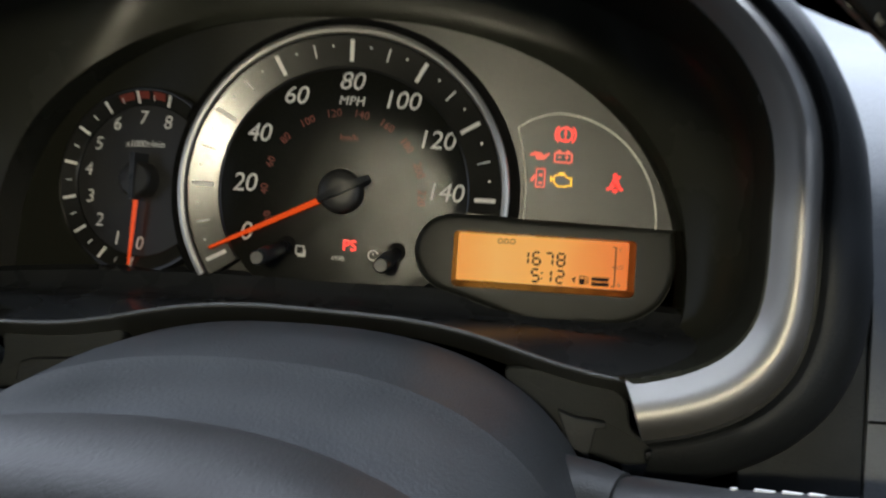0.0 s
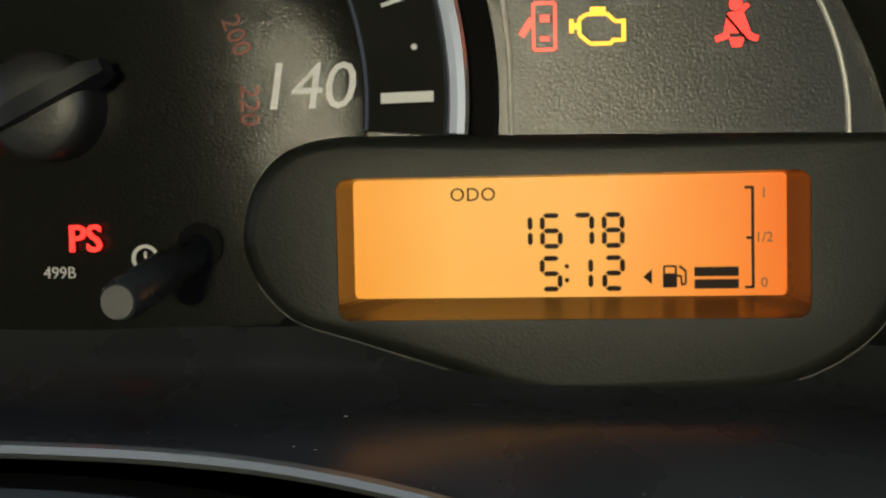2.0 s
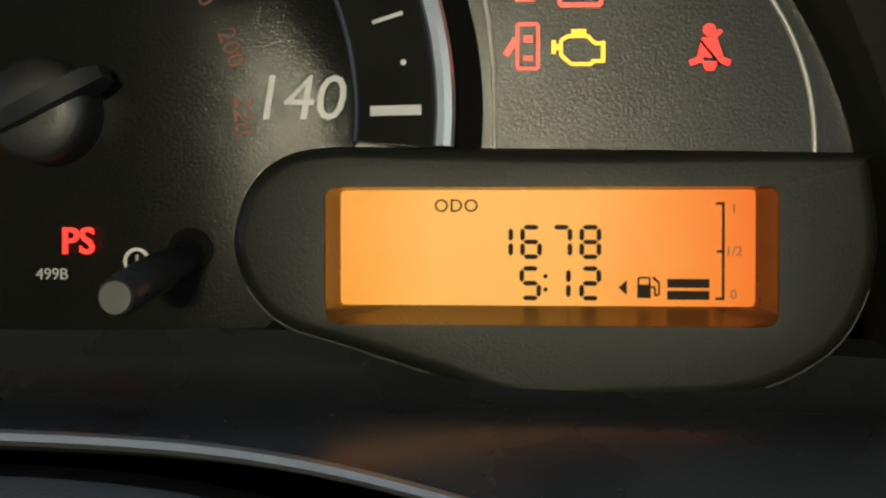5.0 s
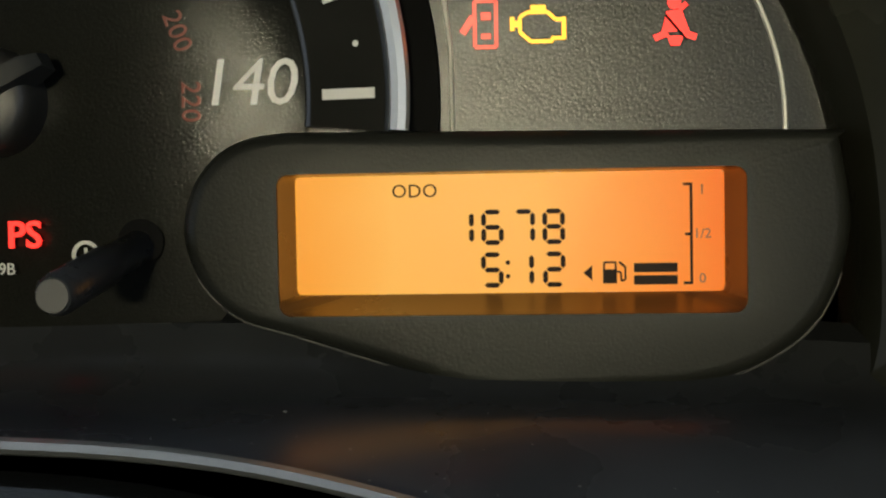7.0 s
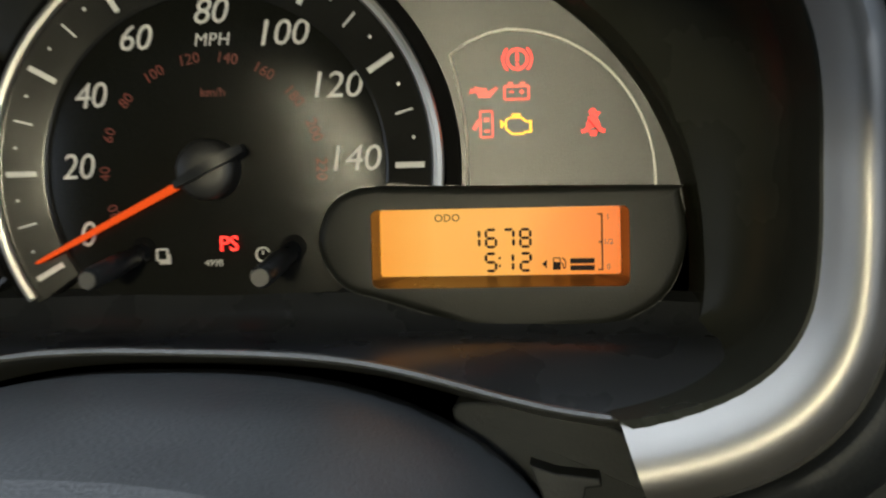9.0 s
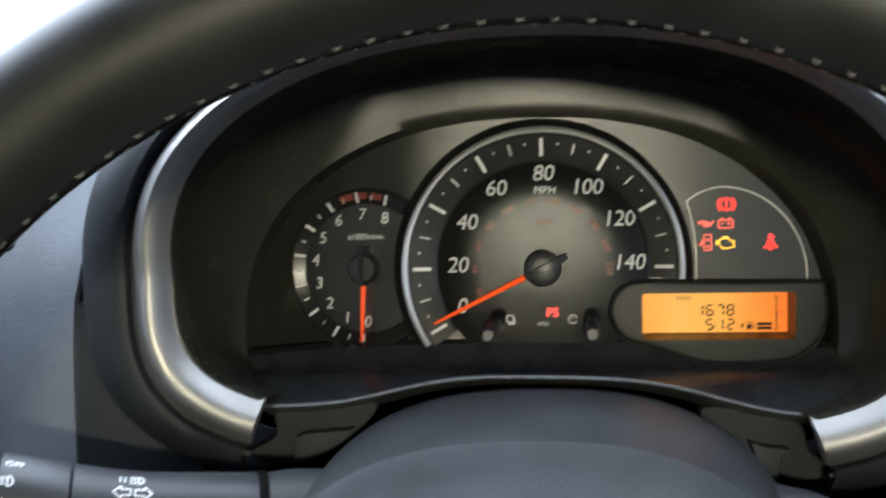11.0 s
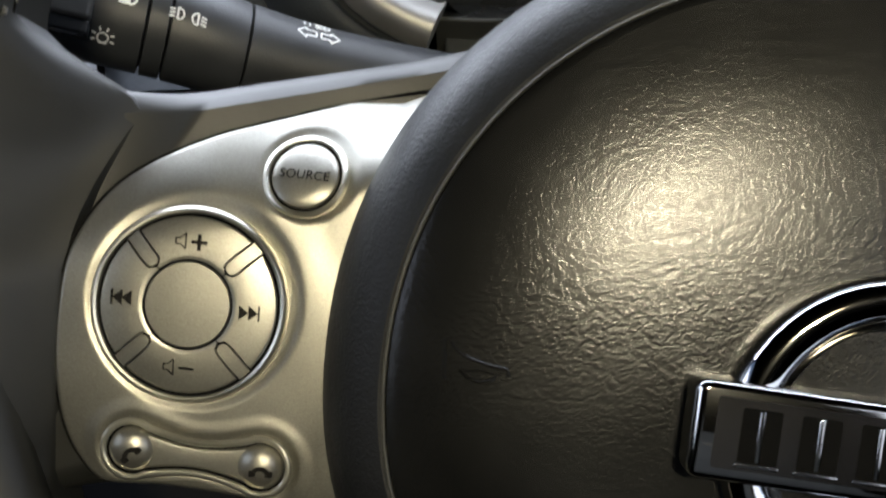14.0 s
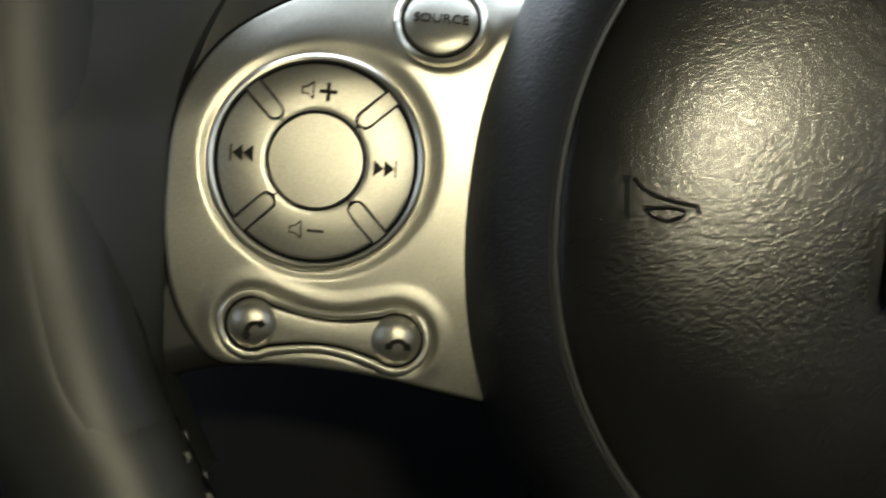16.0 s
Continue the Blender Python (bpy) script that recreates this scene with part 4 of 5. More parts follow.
part("lower_cover", loft([[(x, y, -12.4 - (z + 12.3) * 0.55) for x, y, z in r] for r in [arch(-1.0, 8.5, -4.4, -12.3, -2.4), arch(-1.1, 8.6, -5.2, -12.3, -9.8), arch(-1.3, 8.0, -7.6, -12.5, -17.0)]],
                         close_u=False, cap=False), COLUMN, column)

# ---- lighting stalk ----
stalk = thing("indicator_stalk", "black plastic lighting stalk with white symbols beside the column", "stalk")
S0, S1 = Vector((-8.46, -5.96, -7.98)), Vector((-21.58, -10.45, -6.45))
AX = (S1 - S0).normalized()
SIDE = AX.cross(Vector((0, 0, 1))).normalized()
SUP = SIDE.cross(AX).normalized()
if SIDE.y > 0:
    SIDE = -SIDE


def glide(t, keys):
    """Smooth value at t between (t, value) keys."""
    if t <= keys[0][0]:
        return keys[0][1]
    for (a, va), (b, vb) in zip(keys, keys[1:]):
        if t <= b:
            s = (t - a) / (b - a)
            return va + (vb - va) * s
    return keys[-1][1]


def stalk_c(t):
    """Middle of the gently bent stalk, t units along it."""
    return S0 + AX * t + SUP * glide(t, [(0, -0.24), (3.5, -0.30), (5.2, -0.33), (6.6, -0.30), (8, -0.22), (10, -0.05), (11.35, 0.03), (13, 0.08), (14, 0.08)])


def stalk_ring(t, r, flat=1.0, n=32):
    """A round section t units along the stalk."""
    p = stalk_c(t)
    return [p + r * (math.cos(2 * math.pi * k / n) * SIDE * flat + math.sin(2 * math.pi * k / n) * SUP) for k in range(n)]


def stalk_part(name, secs, mat, label="", n=32):
    return part(name, loft([stalk_ring(t, r, 1.0, n) for t, r in secs]), mat, stalk, label)


def stalk_r(t):
    """Radius along the stalk."""
    return glide(t, [(1.5, 1.42), (3, 1.385), (4.5, 1.355), (5.5, 1.355), (6.5, 1.375), (7.3, 1.41), (8, 1.45), (9, 1.49), (10.5, 1.53), (13, 1.57)])


J1, J2, J3 = 7.85, 10.08, 10.70
stalk_part("boot", [(-1.6, 1.62), (0.4, 1.56), (0.9, 1.50), (1.45, 1.40)], COLUMN, "grey collar at the column")
stalk_part("collar_ring", [(1.42, 1.0), (1.44, 1.43), (1.5, 1.46), (1.72, 1.46), (1.78, 1.43), (1.8, 1.0)], CRACK, "black collar ring")
arm = stalk_part("arm", [(1.50, 1.20), (1.60, 1.36)] + [(1.7 + 5.35 * k / 12, stalk_r(1.7 + 5.35 * k / 12)) for k in range(13)] + [(J1 - 0.05, stalk_r(J1) - 0.01), (J1 - 0.03, stalk_r(J1) - 0.08)], STALK)
fog = stalk_part("fog_lamp_ring", [(J1 + 0.02, stalk_r(J1) - 0.08), (J1 + 0.04, stalk_r(J1) - 0.01), (J1 + 0.1, stalk_r(J1))] + [(J2 - 0.08, stalk_r(J2)), (J2 - 0.04, stalk_r(J2) - 0.01), (J2 - 0.02, stalk_r(J2) - 0.08)], STALK)
mark_ring = stalk_part("marker_ring", [(J2 + 0.02, stalk_r(J2) - 0.08), (J2 + 0.05, stalk_r(J2)), (J3 - 0.05, stalk_r(J3)), (J3 - 0.02, stalk_r(J3) - 0.08)], STALK)
rot = stalk_part("lamp_switch", [(J3 + 0.02, stalk_r(J3) - 0.08), (J3 + 0.05, stalk_r(J3)), (13.0, stalk_r(13.0)), (13.5, 1.57), (13.8, 1.48), (13.9, 1.26)], STALK)
stalk_part("joint_core", [(1.2, 0.9), (3.0, 1.0), (7.6, 1.2), (13.6, 1.28)], CRACK)
# thumb knob at the end, a flat-faced block standing out towards the driver
kx = stalk_c(12.9)
bm = prism(round_box(-0.75, -0.55, 0.85, 0.92, 0.16), -1.0, 0.9, 0.14)
basis = Matrix((AX, -SIDE, SUP)).transposed().to_4x4()
moved(bm, Matrix.Translation(kx + SIDE * 1.05 - SUP * 0.2) @ basis)
knob = part("thumb_knob", bm, KNOB, stalk, "flat-faced dark thumb knob")
bm = prism(round_box(-0.75, -0.95, 0.85, -0.56, 0.1), -0.9, 0.9, 0.08)
moved(bm, Matrix.Translation(kx + SIDE * 1.05 - SUP * 0.2) @ basis)
part("knob_skirt", bm, GLOSS, stalk)


def on_stalk(bm, t, deg, parent, name="mark"):
    """Lays a flat symbol (drawn in x, z about 0) onto the stalk, t along it, deg up from the side that faces the driver."""
    def bend(v):
        r = stalk_r(t - v.x) + 0.012
        a = radians(deg) + v.z / r
        return stalk_c(t - v.x) + (r - v.y) * (math.cos(a) * SIDE + math.sin(a) * SUP)
    for v in bm.verts:
        v.co = bend(v.co)
    return part(name, bm, MARK, parent, smooth=False)


def sym(shapes):
    bm = bmesh.new()
    for s in shapes:
        if s[0] == "b":
            bar(*s[1:6], 0.0, 0.02, bm=bm)
        elif s[0] == "r":
            ring_plate(s[3], s[4], s[5], s[6], 0.0, 0.02, s[1], s[2], 14, bm)
        else:
            prism(s[1], 0.0, 0.02, 0, bm)
    return bm


def lamp(cx, cz, k=1.0, d=1):
    """A lamp outline like a D."""
    return [("b", cx - 0.10 * k * d, cz + 0.2 * k, cx - 0.10 * k * d, cz - 0.2 * k, 0.06), ("r", cx - 0.10 * k * d, cz, 0.17 * k, 0.23 * k, -90 if d > 0 else 90, 90 if d > 0 else 270)]


def rays(cx, cz, d, k=1.0):
    return [("b", cx, cz + z, cx + d * 0.2 * k, cz + z - 0.03, 0.05) for z in (-0.13 * k, 0, 0.13 * k)]


def hollow_arrow(cx, d, k=1.0):
    pts = [(0.30, 0), (0.04, 0.22), (0.04, 0.11), (-0.26, 0.11), (-0.26, -0.11), (0.04, -0.11), (0.04, -0.22)]
    pts = [(cx + d * x * k, z * k) for x, z in pts]
    return [("b", *pts[i], *pts[(i + 1) % 7], 0.05) for i in range(7)]


on_stalk(sym(hollow_arrow(-0.33, -1) + hollow_arrow(0.33, 1)), 5.90, 40, arm)
on_stalk(sym(lamp(0.30, 0.0, 0.8, 1) + [("b", 0.16, 0.13, -0.06, 0.13, 0.05), ("b", 0.16, 0, -0.06, 0, 0.05), ("b", 0.16, -0.13, -0.06, -0.13, 0.05),
              ("b", -0.38, -0.12, -0.38, 0.14, 0.05), ("b", -0.22, -0.12, -0.22, 0.14, 0.05)]), 5.94, 61, arm)
on_stalk(words("OFF", 0.34, 0, 0, 0, thick=0.012), 9.62, 62, fog, "lettering")
on_stalk(sym(lamp(0.10, 0, 0.85) + rays(-0.06, 0, -1, 0.8)), 9.79, 37, fog)
on_stalk(sym(lamp(-0.20, 0, 0.85) + rays(-0.36, 0, -1, 0.8) + lamp(0.20, 0, 0.85, -1) + rays(0.36, 0, 1, 0.8)), 9.64, 8, fog)
on_stalk(sym([("p", round_box(-0.18, -0.06, 0.18, 0.06, 0.05, 3))]), 10.41, 58, mark_ring)
on_stalk(words("OFF", 0.36, 0, 0, 0, thick=0.012), 11.22, 55, rot, "lettering")
on_stalk(sym(lamp(-0.14, 0, 0.75, -1) + rays(-0.22, 0, -1, 0.85) + lamp(0.14, 0, 0.75, 1) + rays(0.22, 0, 1, 0.85)), 11.24, 33, rot)
on_stalk(sym(lamp(0.08, 0, 0.95) + [("p", [(-0.30, 0.19), (-0.04, 0.21), (-0.04, -0.21), (-0.30, -0.21)])]), 11.24, 9, rot)
bm = sym([("r", 0, 0, 0.13, 0.17, 0, 360)] + [("b", 0.22 * math.cos(radians(a)), 0.22 * math.sin(radians(a)), 0.33 * math.cos(radians(a)), 0.33 * math.sin(radians(a)), 0.05) for a in range(-20, 201, 44)]
         + [("b", -0.12, -0.16, 0.12, -0.16, 0.05)])
on_stalk(bm, 11.77, -39, rot)

# wiper stalk on the door side of the column
wiper = thing("wiper_stalk", "black plastic wiper stalk with white marks beside the column", "stalk")
P0, P1 = Vector((8.2, -5.8, -8.7)), Vector((19.6, -11.6, -8.6))
WAX = (P1 - P0).normalized()
WSIDE = WAX.cross(Vector((0, 0, 1))).normalized()
WUP = WSIDE.cross(WAX)


def wiper_ring(t, r, n=32):
    return [P0 + WAX * t + r * (math.cos(2 * math.pi * k / n) * WSIDE + math.sin(2 * math.pi * k / n) * WUP) for k in range(n)]


part("boot", loft([wiper_ring(t, r) for t, r in ((-1.4, 1.5), (0.5, 1.3), (1.2, 1.12))]), COLUMN, wiper)
part("arm", loft([wiper_ring(t, r) for t, r in ((1.2, 1.02), (1.4, 1.08), (4.0, 1.08), (6.8, 1.28), (7.4, 1.32))]), STALK, wiper)
part("end_switch", loft([wiper_ring(t, r) for t, r in ((7.5, 1.2), (7.55, 1.33), (12.2, 1.5), (12.7, 1.4), (12.8, 1.1))]), STALK, wiper)
for t, w in ((4.2, 0.16), (5.0, 0.5), (5.7, 0.5), (6.3, 0.4)):
    c = P0 + WAX * t + WUP * (1.10 + 0.06 * (t - 4.0)) 
    bm = prism(round_box(-w / 2, -0.12, w / 2, 0.12, 0.05, 2), -0.03, 0.05)
    part("mark", moved(bm, Matrix.Translation(c) @ Matrix((WAX, -WUP, WSIDE)).transposed().to_4x4()), MARK, wiper)

# ---- steering wheel ----
wheel = thing("steering_wheel", "black leather steering wheel with silver switch panel and chrome badge", "steering wheel")
WX, WY, WZ = -0.6, -19.6, -11.3
RIM, TUBE = 19.25, 1.66
WT = 0.04


def wheel_point(a, r, y):
    """A point on the wheel, a in degrees, r from its middle, y above its plane towards the dash."""
    c, s = math.cos(radians(a)), math.sin(radians(a))
    return Vector((WX + r * c, WY + y - WT * r * s, WZ + r * s))


def flat_rim(a):
    """Height of the rim's section, which is pressed flatter beside the spokes."""
    d = min(abs((a - c + 180) % 360 - 180) for c in (190, -10))
    f = min(1.0, max(0.0, (30 - d) / 16))
    return 1.55 * (1 - 0.30 * f * f * (3 - 2 * f))


rows = []
NR = 220
for i in range(NR):
    a = 360 * i / NR
    row = []
    for k in range(28):
        b = 2 * math.pi * k / 28
        swell = 1.0 + 0.02 * math.sin(radians(a * 9)) * math.cos(b)
        row.append(wheel_point(a, RIM + TUBE * swell * math.cos(b), flat_rim(a) * swell * math.sin(b)))
    rows.append(row)
rim = part("rim", loft(rows, cap=False, close_v=True), LEATHER, wheel, "black grained leather rim")
# seam on the inner side of the rim
seam = []
for i in range(NR):
    if any(abs((360 * i / NR - c + 180) % 360 - 180) < 16.5 for c in (189, -9)):
        continue
    seam.append(wheel_point(360 * i / NR, RIM + (TUBE + 0.015) * math.cos(radians(187)), (flat_rim(360 * i / NR) + 0.01) * math.sin(radians(187))))
half = [p for p in seam if p.z < WZ - 5]
part("seam", tube(half, 0.045, 6), CRACK, rim, "dark stitched seam")
half = sorted((p for p in seam if p.z > WZ - 3), key=lambda p: p.x)
part("seam", tube(half, 0.045, 6), CRACK, rim, "dark stitched seam")

bm = tube([(-0.19, 0.03, 0.0), (-0.10, -0.02, 0.01), (0.0, -0.035, 0.01), (0.10, -0.02, 0.01), (0.19, 0.03, 0.0)], [0.015, 0.038, 0.045, 0.038, 0.015], 8)
# the outer tuft's pale thread stands in for highlights on puckered leather
tube([(0.27, 0.03, 0.28), (0.31, -0.03, 0.32), (0.39, -0.04, 0.34), (0.46, 0.03, 0.33)], [0.025, 0.055, 0.05, 0.02], 8, bm)
stitch_ob = part("stitch", bm, THREAD, rim)
stitch_mesh = stitch_ob.data


def stitch_pose(a):
    """A cross stitch over the seam: x along the rim, y out of the leather."""
    b = radians(186)
    p = wheel_point(a, RIM + TUBE * math.cos(b), flat_rim(a) * math.sin(b))
    q = wheel_point(a, RIM, 0)
    out = (p - q).normalized()
    along = (wheel_point(a + 0.5, RIM, 0) - wheel_point(a - 0.5, RIM, 0)).normalized()
    third = along.cross(out)
    m = Matrix((along, -out, third)).transposed().to_4x4()
    m.translation = p * U
    return m


NS = 138
for i in range(NS):
    a = 90 + 360 * i / NS
    if any(abs((a - c + 180) % 360 - 180) < 16.5 for c in (189, -9)):
        continue
    ob = stitch_ob if i == 0 else new("stitch", stitch_mesh)
    ob.parent = rim
    ob.matrix_local = stitch_pose(a) @ pose(0, 0, 0, 0, random.uniform(-6, 6), 0)

def low(z):
    """How far the lower end of the switch panel leans away from the driver."""
    return 0.018 * max(0.0, -13.5 - z) ** 2


def crown(x, z):
    """How far the face of a spoke curves away from the driver at its top, most of all beside the hub, and at its foot."""
    x = -abs(x + 0.9) - 0.9
    q = max(0.0, z + 9.63 - 0.335 * (x + 10.3) + 2.2)
    hub = min(1.0, max(0.0, (x + 14.0) / 3.7))
    ramp = min(1.0, q / 2.8)
    reach_back = min(1.0, max(0.0, (x + 17.4) / 5.0))
    reach_back = 0.6 + 3.6 * reach_back * reach_back * (3 - 2 * reach_back)
    return reach_back * math.tanh((0.17 * q * q + 1.5 * hub ** 1.4 * ramp * ramp * (3 - 2 * ramp)) / reach_back) + low(z) + 0.22 * max(0.0, x + 11.4) ** 2 * min(1.0, max(0.0, (-13.0 - z) / 3))


# leather drawn over the roots of the spokes, from the edge of the switch panel up onto the rim
for side in (1, -1):
    rows = []
    for i in range(45):
        turn = 168 + 42 * i / 44
        a = turn if side > 0 else 180 - turn
        down = -math.sin(radians(turn)) * 17.2
        blend = min(1.0, max(0.0, (turn - 200.5) / 6.5, (177.0 - turn) / 5.5))
        blend = blend * blend * (3 - 2 * blend)
        edge = 16.12 - 0.55 * max(0.0, 2.2 - down) ** 1.5 / 3.26
        r_in = min(RIM - TUBE * 0.9, edge / abs(math.cos(radians(a))))
        crest = -flat_rim(a) * 1.012
        ease = min(1.0, max(0.0, (turn - 181) / 8))
        row = []
        for k in range(29):
            if k <= 14:
                u = k / 14
                r, y = RIM - TUBE * 1.012 * math.cos(u * math.pi / 2), crest * math.sin(u * math.pi / 2)
                flat = r_in + (RIM - r_in) * u
                foot = wheel_point(a, flat, 0)
                meet = -19.27 + crown(foot.x, foot.z) - foot.y
                rise = meet + (crest - meet) * (math.sin(u * math.pi / 2) ** 1.15 * ease + u * u * (3 - 2 * u) * (1 - ease))
                r, y = flat + (r - flat) * blend, rise + (y - rise) * blend
            else:
                b = math.pi / 2 + radians(118) * (k - 14) / 14
                r, y = RIM - TUBE * 1.012 * math.cos(b), crest * math.sin(b)
            if k == 0:
                row.append(wheel_point(a, r + 0.02, y + 1.6))
                row.append(wheel_point(a, r, y + 0.15))
                r += 0.05
            row.append(wheel_point(a, r, y))
        rows.append(row)
    part("spoke_wrap", loft(rows, close_u=False, cap=False), LEATHER, rim, "leather drawn over the root of the spoke")

# crease where the leather is joined
crease = [wheel_point(133.5, RIM + (TUBE - 0.005) * math.cos(radians(q)), 1.555 * math.sin(radians(q))) for q in range(150, 331, 12)]
part("leather_joint", tube(crease, 0.05, 6), CRACK, rim, "dark crease in the leather")

# hub cover: a rounded cushion with a groove
HX, HZ = -0.9, -15.35


HUP = 7.95


def hub_ring(f, y, n=120, bulge=0.0):
    """A ring of the cushion; f is its size, 1 at the outer edge."""
    out = []
    for i in range(n):
        a = 2 * math.pi * i / n
        c, s = math.cos(a), math.sin(a)
        e = 2.12
        r = (abs(c) ** e + abs(s) ** e) ** (-1 / e)
        up = HUP * f / 0.854 if f < 0.854 else HUP + (f - 0.854) / 0.146 * 1.75
        h = (up if s > 0 else 8.66 * f) * r * s
        dx = 10.6 * f * r * c
        swell = 0.45 * (1 - (h / HUP) ** 2) + 0.12 * (1 - (dx / 9.05) ** 2)
        out.append((HX + dx, y - 0.030 * h - bulge * swell, HZ + h))
    return out


part("hub_shell", loft([hub_ring(0.93, -14.5), hub_ring(0.985, -15.6), hub_ring(1.0, -17.2), hub_ring(0.998, -18.4), hub_ring(0.988, -19.4), hub_ring(0.968, -20.25),
                        hub_ring(0.94, -20.85), hub_ring(0.91, -21.22), hub_ring(0.88, -21.43), hub_ring(0.866, -21.50), hub_ring(0.860, -21.48), hub_ring(0.857, -21.3)], cap=False), SHELL, wheel, "smooth dark plastic hub shell")
pad_rings = [hub_ring(0.8538, -21.42), hub_ring(0.8518, -21.51), hub_ring(0.845, -21.55)]
for k in range(1, 19):
    f = 0.838 * math.cos(math.pi / 2 * k / 18.6)
    pad_rings.append(hub_ring(f, -21.55, bulge=1 - (f / 0.845) ** 7))
pad_rings.append(hub_ring(0.01, -21.55, bulge=1.0))
airbag = part("airbag_cover", loft(pad_rings), HUB, wheel, "pebbled dark plastic airbag cover")
# pale bead: the light caught on the seam's edge is put into its colour
part("seam_edge", loft([hub_ring(0.8605, -21.35), hub_ring(0.8592, -21.545), hub_ring(0.8570, -21.57), hub_ring(0.8545, -21.55), hub_ring(0.8532, -21.35)], cap=False), SEAM, wheel, "thin seam round the airbag cover, edge highlight put into its pale colour")
# horn mark pressed into the cover
def pad_y(x, z):
    """Height of the airbag cover."""
    h, dx = z - HZ, x - HX
    f = ((abs(dx) / 10.6) ** 2.12 + (abs(h) / (HUP / 0.854 if h > 0 else 8.66)) ** 2.12) ** (1 / 2.12)
    swell = 0.45 * (1 - (h / HUP) ** 2) + 0.12 * (1 - (dx / 9.05) ** 2)
    return -21.55 - 0.030 * h - (1 - (f / 0.845) ** 7) * swell


horn = [[(-8.91, -14.50), (-8.90, -14.86), (-8.88, -15.22)], [(-8.80, -14.55), (-8.66, -14.72), (-8.40, -14.84), (-8.10, -14.92), (-7.78, -14.96), (-7.74, -15.10)],
        [(-8.62, -15.02), (-8.48, -15.16), (-8.24, -15.23), (-8.02, -15.16), (-7.94, -15.05), (-8.2, -15.0), (-8.45, -15.02), (-8.6, -15.02)]]
bm = bmesh.new()
for line in horn:
    tube([(x, pad_y(x, z), z) for x, z in line], 0.04, 6, bm)
part("horn_mark", bm, HUB, airbag)

# badge: chrome ring with a bar across it
EM = pose(-1.12, -22.50, -15.82, 2.3, 4.0, 0)
badge = part("badge_ring", moved(loft(lathe([(2.96, 0.45), (2.98, 0.0), (2.93, -0.18), (2.80, -0.31), (2.60, -0.36), (2.40, -0.32), (2.26, -0.20), (2.20, -0.05), (2.12, -0.10), (2.07, 0.0), (2.06, 0.45)], 96), cap=False), EM), CHROME, wheel, "polished chrome ring of the badge")
part("badge_back", moved(loft(lathe([(2.12, 0.4), (2.10, 0.30), (0.05, 0.26)], 40)), EM), HUB, wheel)
badge_bar = part("badge_bar", moved(prism(round_box(-3.58, -0.84, 3.58, 0.84, 0.20, 5), -0.62, 0.40, 0.16), EM), CHROME, wheel, "chrome bar of the badge")
part("badge_field", moved(prism(round_box(-3.20, -0.60, 3.20, 0.60, 0.06, 3), -0.632, -0.50), EM), BADGE, badge_bar, "grey metal field on the badge bar")
for k in range(6):
    x = -2.45 + 0.98 * k
    part("badge_letter_bar", moved(prism(round_box(x - 0.33, -0.46, x + 0.33, 0.46, 0.05, 3), -0.645, -0.50), EM), CRACK, badge_bar)
    part("badge_letter_edge", moved(prism(round_box(x - 0.37, -0.54, x + 0.37, -0.47, 0.03, 2), -0.66, -0.50, 0.02), EM), CHROME, badge_bar)
    part("badge_letter_edge", moved(prism(round_box(x - 0.045, -0.44, x + 0.045, 0.44, 0.03, 2), -0.66, -0.50, 0.02), EM), CHROME, badge_bar)

# spokes
spoke_line = [(-6.3, -7.7), (-7.5, -7.95), (-9.2, -8.33), (-10.8, -8.75), (-13.4, -9.42), (-15.2, -9.82), (-16.6, -9.95), (-18.0, -10.1), (-18.6, -12.0), (-18.55, -15.5), (-18.0, -18.0), (-17.0, -18.45), (-15.9, -18.22),
              (-14.2, -18.12), (-12.5, -18.32), (-10.4, -18.75), (-7.0, -19.0), (-6.0, -13.0)]


def crowned(bm):
    """Curves the top of a spoke away from the driver."""
    for v in bm.verts:
        v.co.y += crown(v.co.x, v.co.z) if v.co.y < -17 else 0.0
    return bm


spoke = part("spoke", crowned(prism(soft_outline(spoke_line, 5), -19.30, -13.6, 0.55)), LEATHER, wheel, "dark leather-covered spoke")
mirror = prism(soft_outline([(2 * HX - x + 0.6, z) for x, z in spoke_line], 5), -19.30, -13.6, 0.55)
part("spoke", crowned(mirror), LEATHER, wheel, "dark leather-covered spoke")
insert_line = [(-9.7, -9.18), (-10.3, -9.40), (-11.4, -9.85), (-12.9, -10.42), (-14.15, -10.88), (-15.2, -11.42), (-15.95, -12.02), (-16.45, -12.77), (-16.74, -13.6), (-16.84, -14.7), (-16.83, -15.8), (-16.64, -16.85),
               (-16.25, -17.62), (-15.72, -18.06), (-14.6, -18.06), (-13.3, -18.14), (-12.4, -18.27), (-11.5, -18.45), (-10.4, -18.62), (-8.6, -18.7), (-8.0, -14.0), (-8.6, -9.6)]
groove_line = [(x - 0.05 if x < -12 else x, z + 0.05 if z > -13 else z) for x, z in insert_line]
bm = prism(soft_outline(groove_line, 5), -19.315, -19.0)
for v in bm.verts:
    v.co.y += crown(v.co.x, v.co.z)
part("insert_gap", bm, CRACK, spoke)
outline = soft_outline(insert_line, 20)
PCX, PCZ = -12.9, -14.5
LX, LZ, RX, RZ = -15.14, -17.33, -12.52, -17.50


def smooth(t):
    t = min(1.0, max(0.0, t))
    return t * t * (3 - 2 * t)


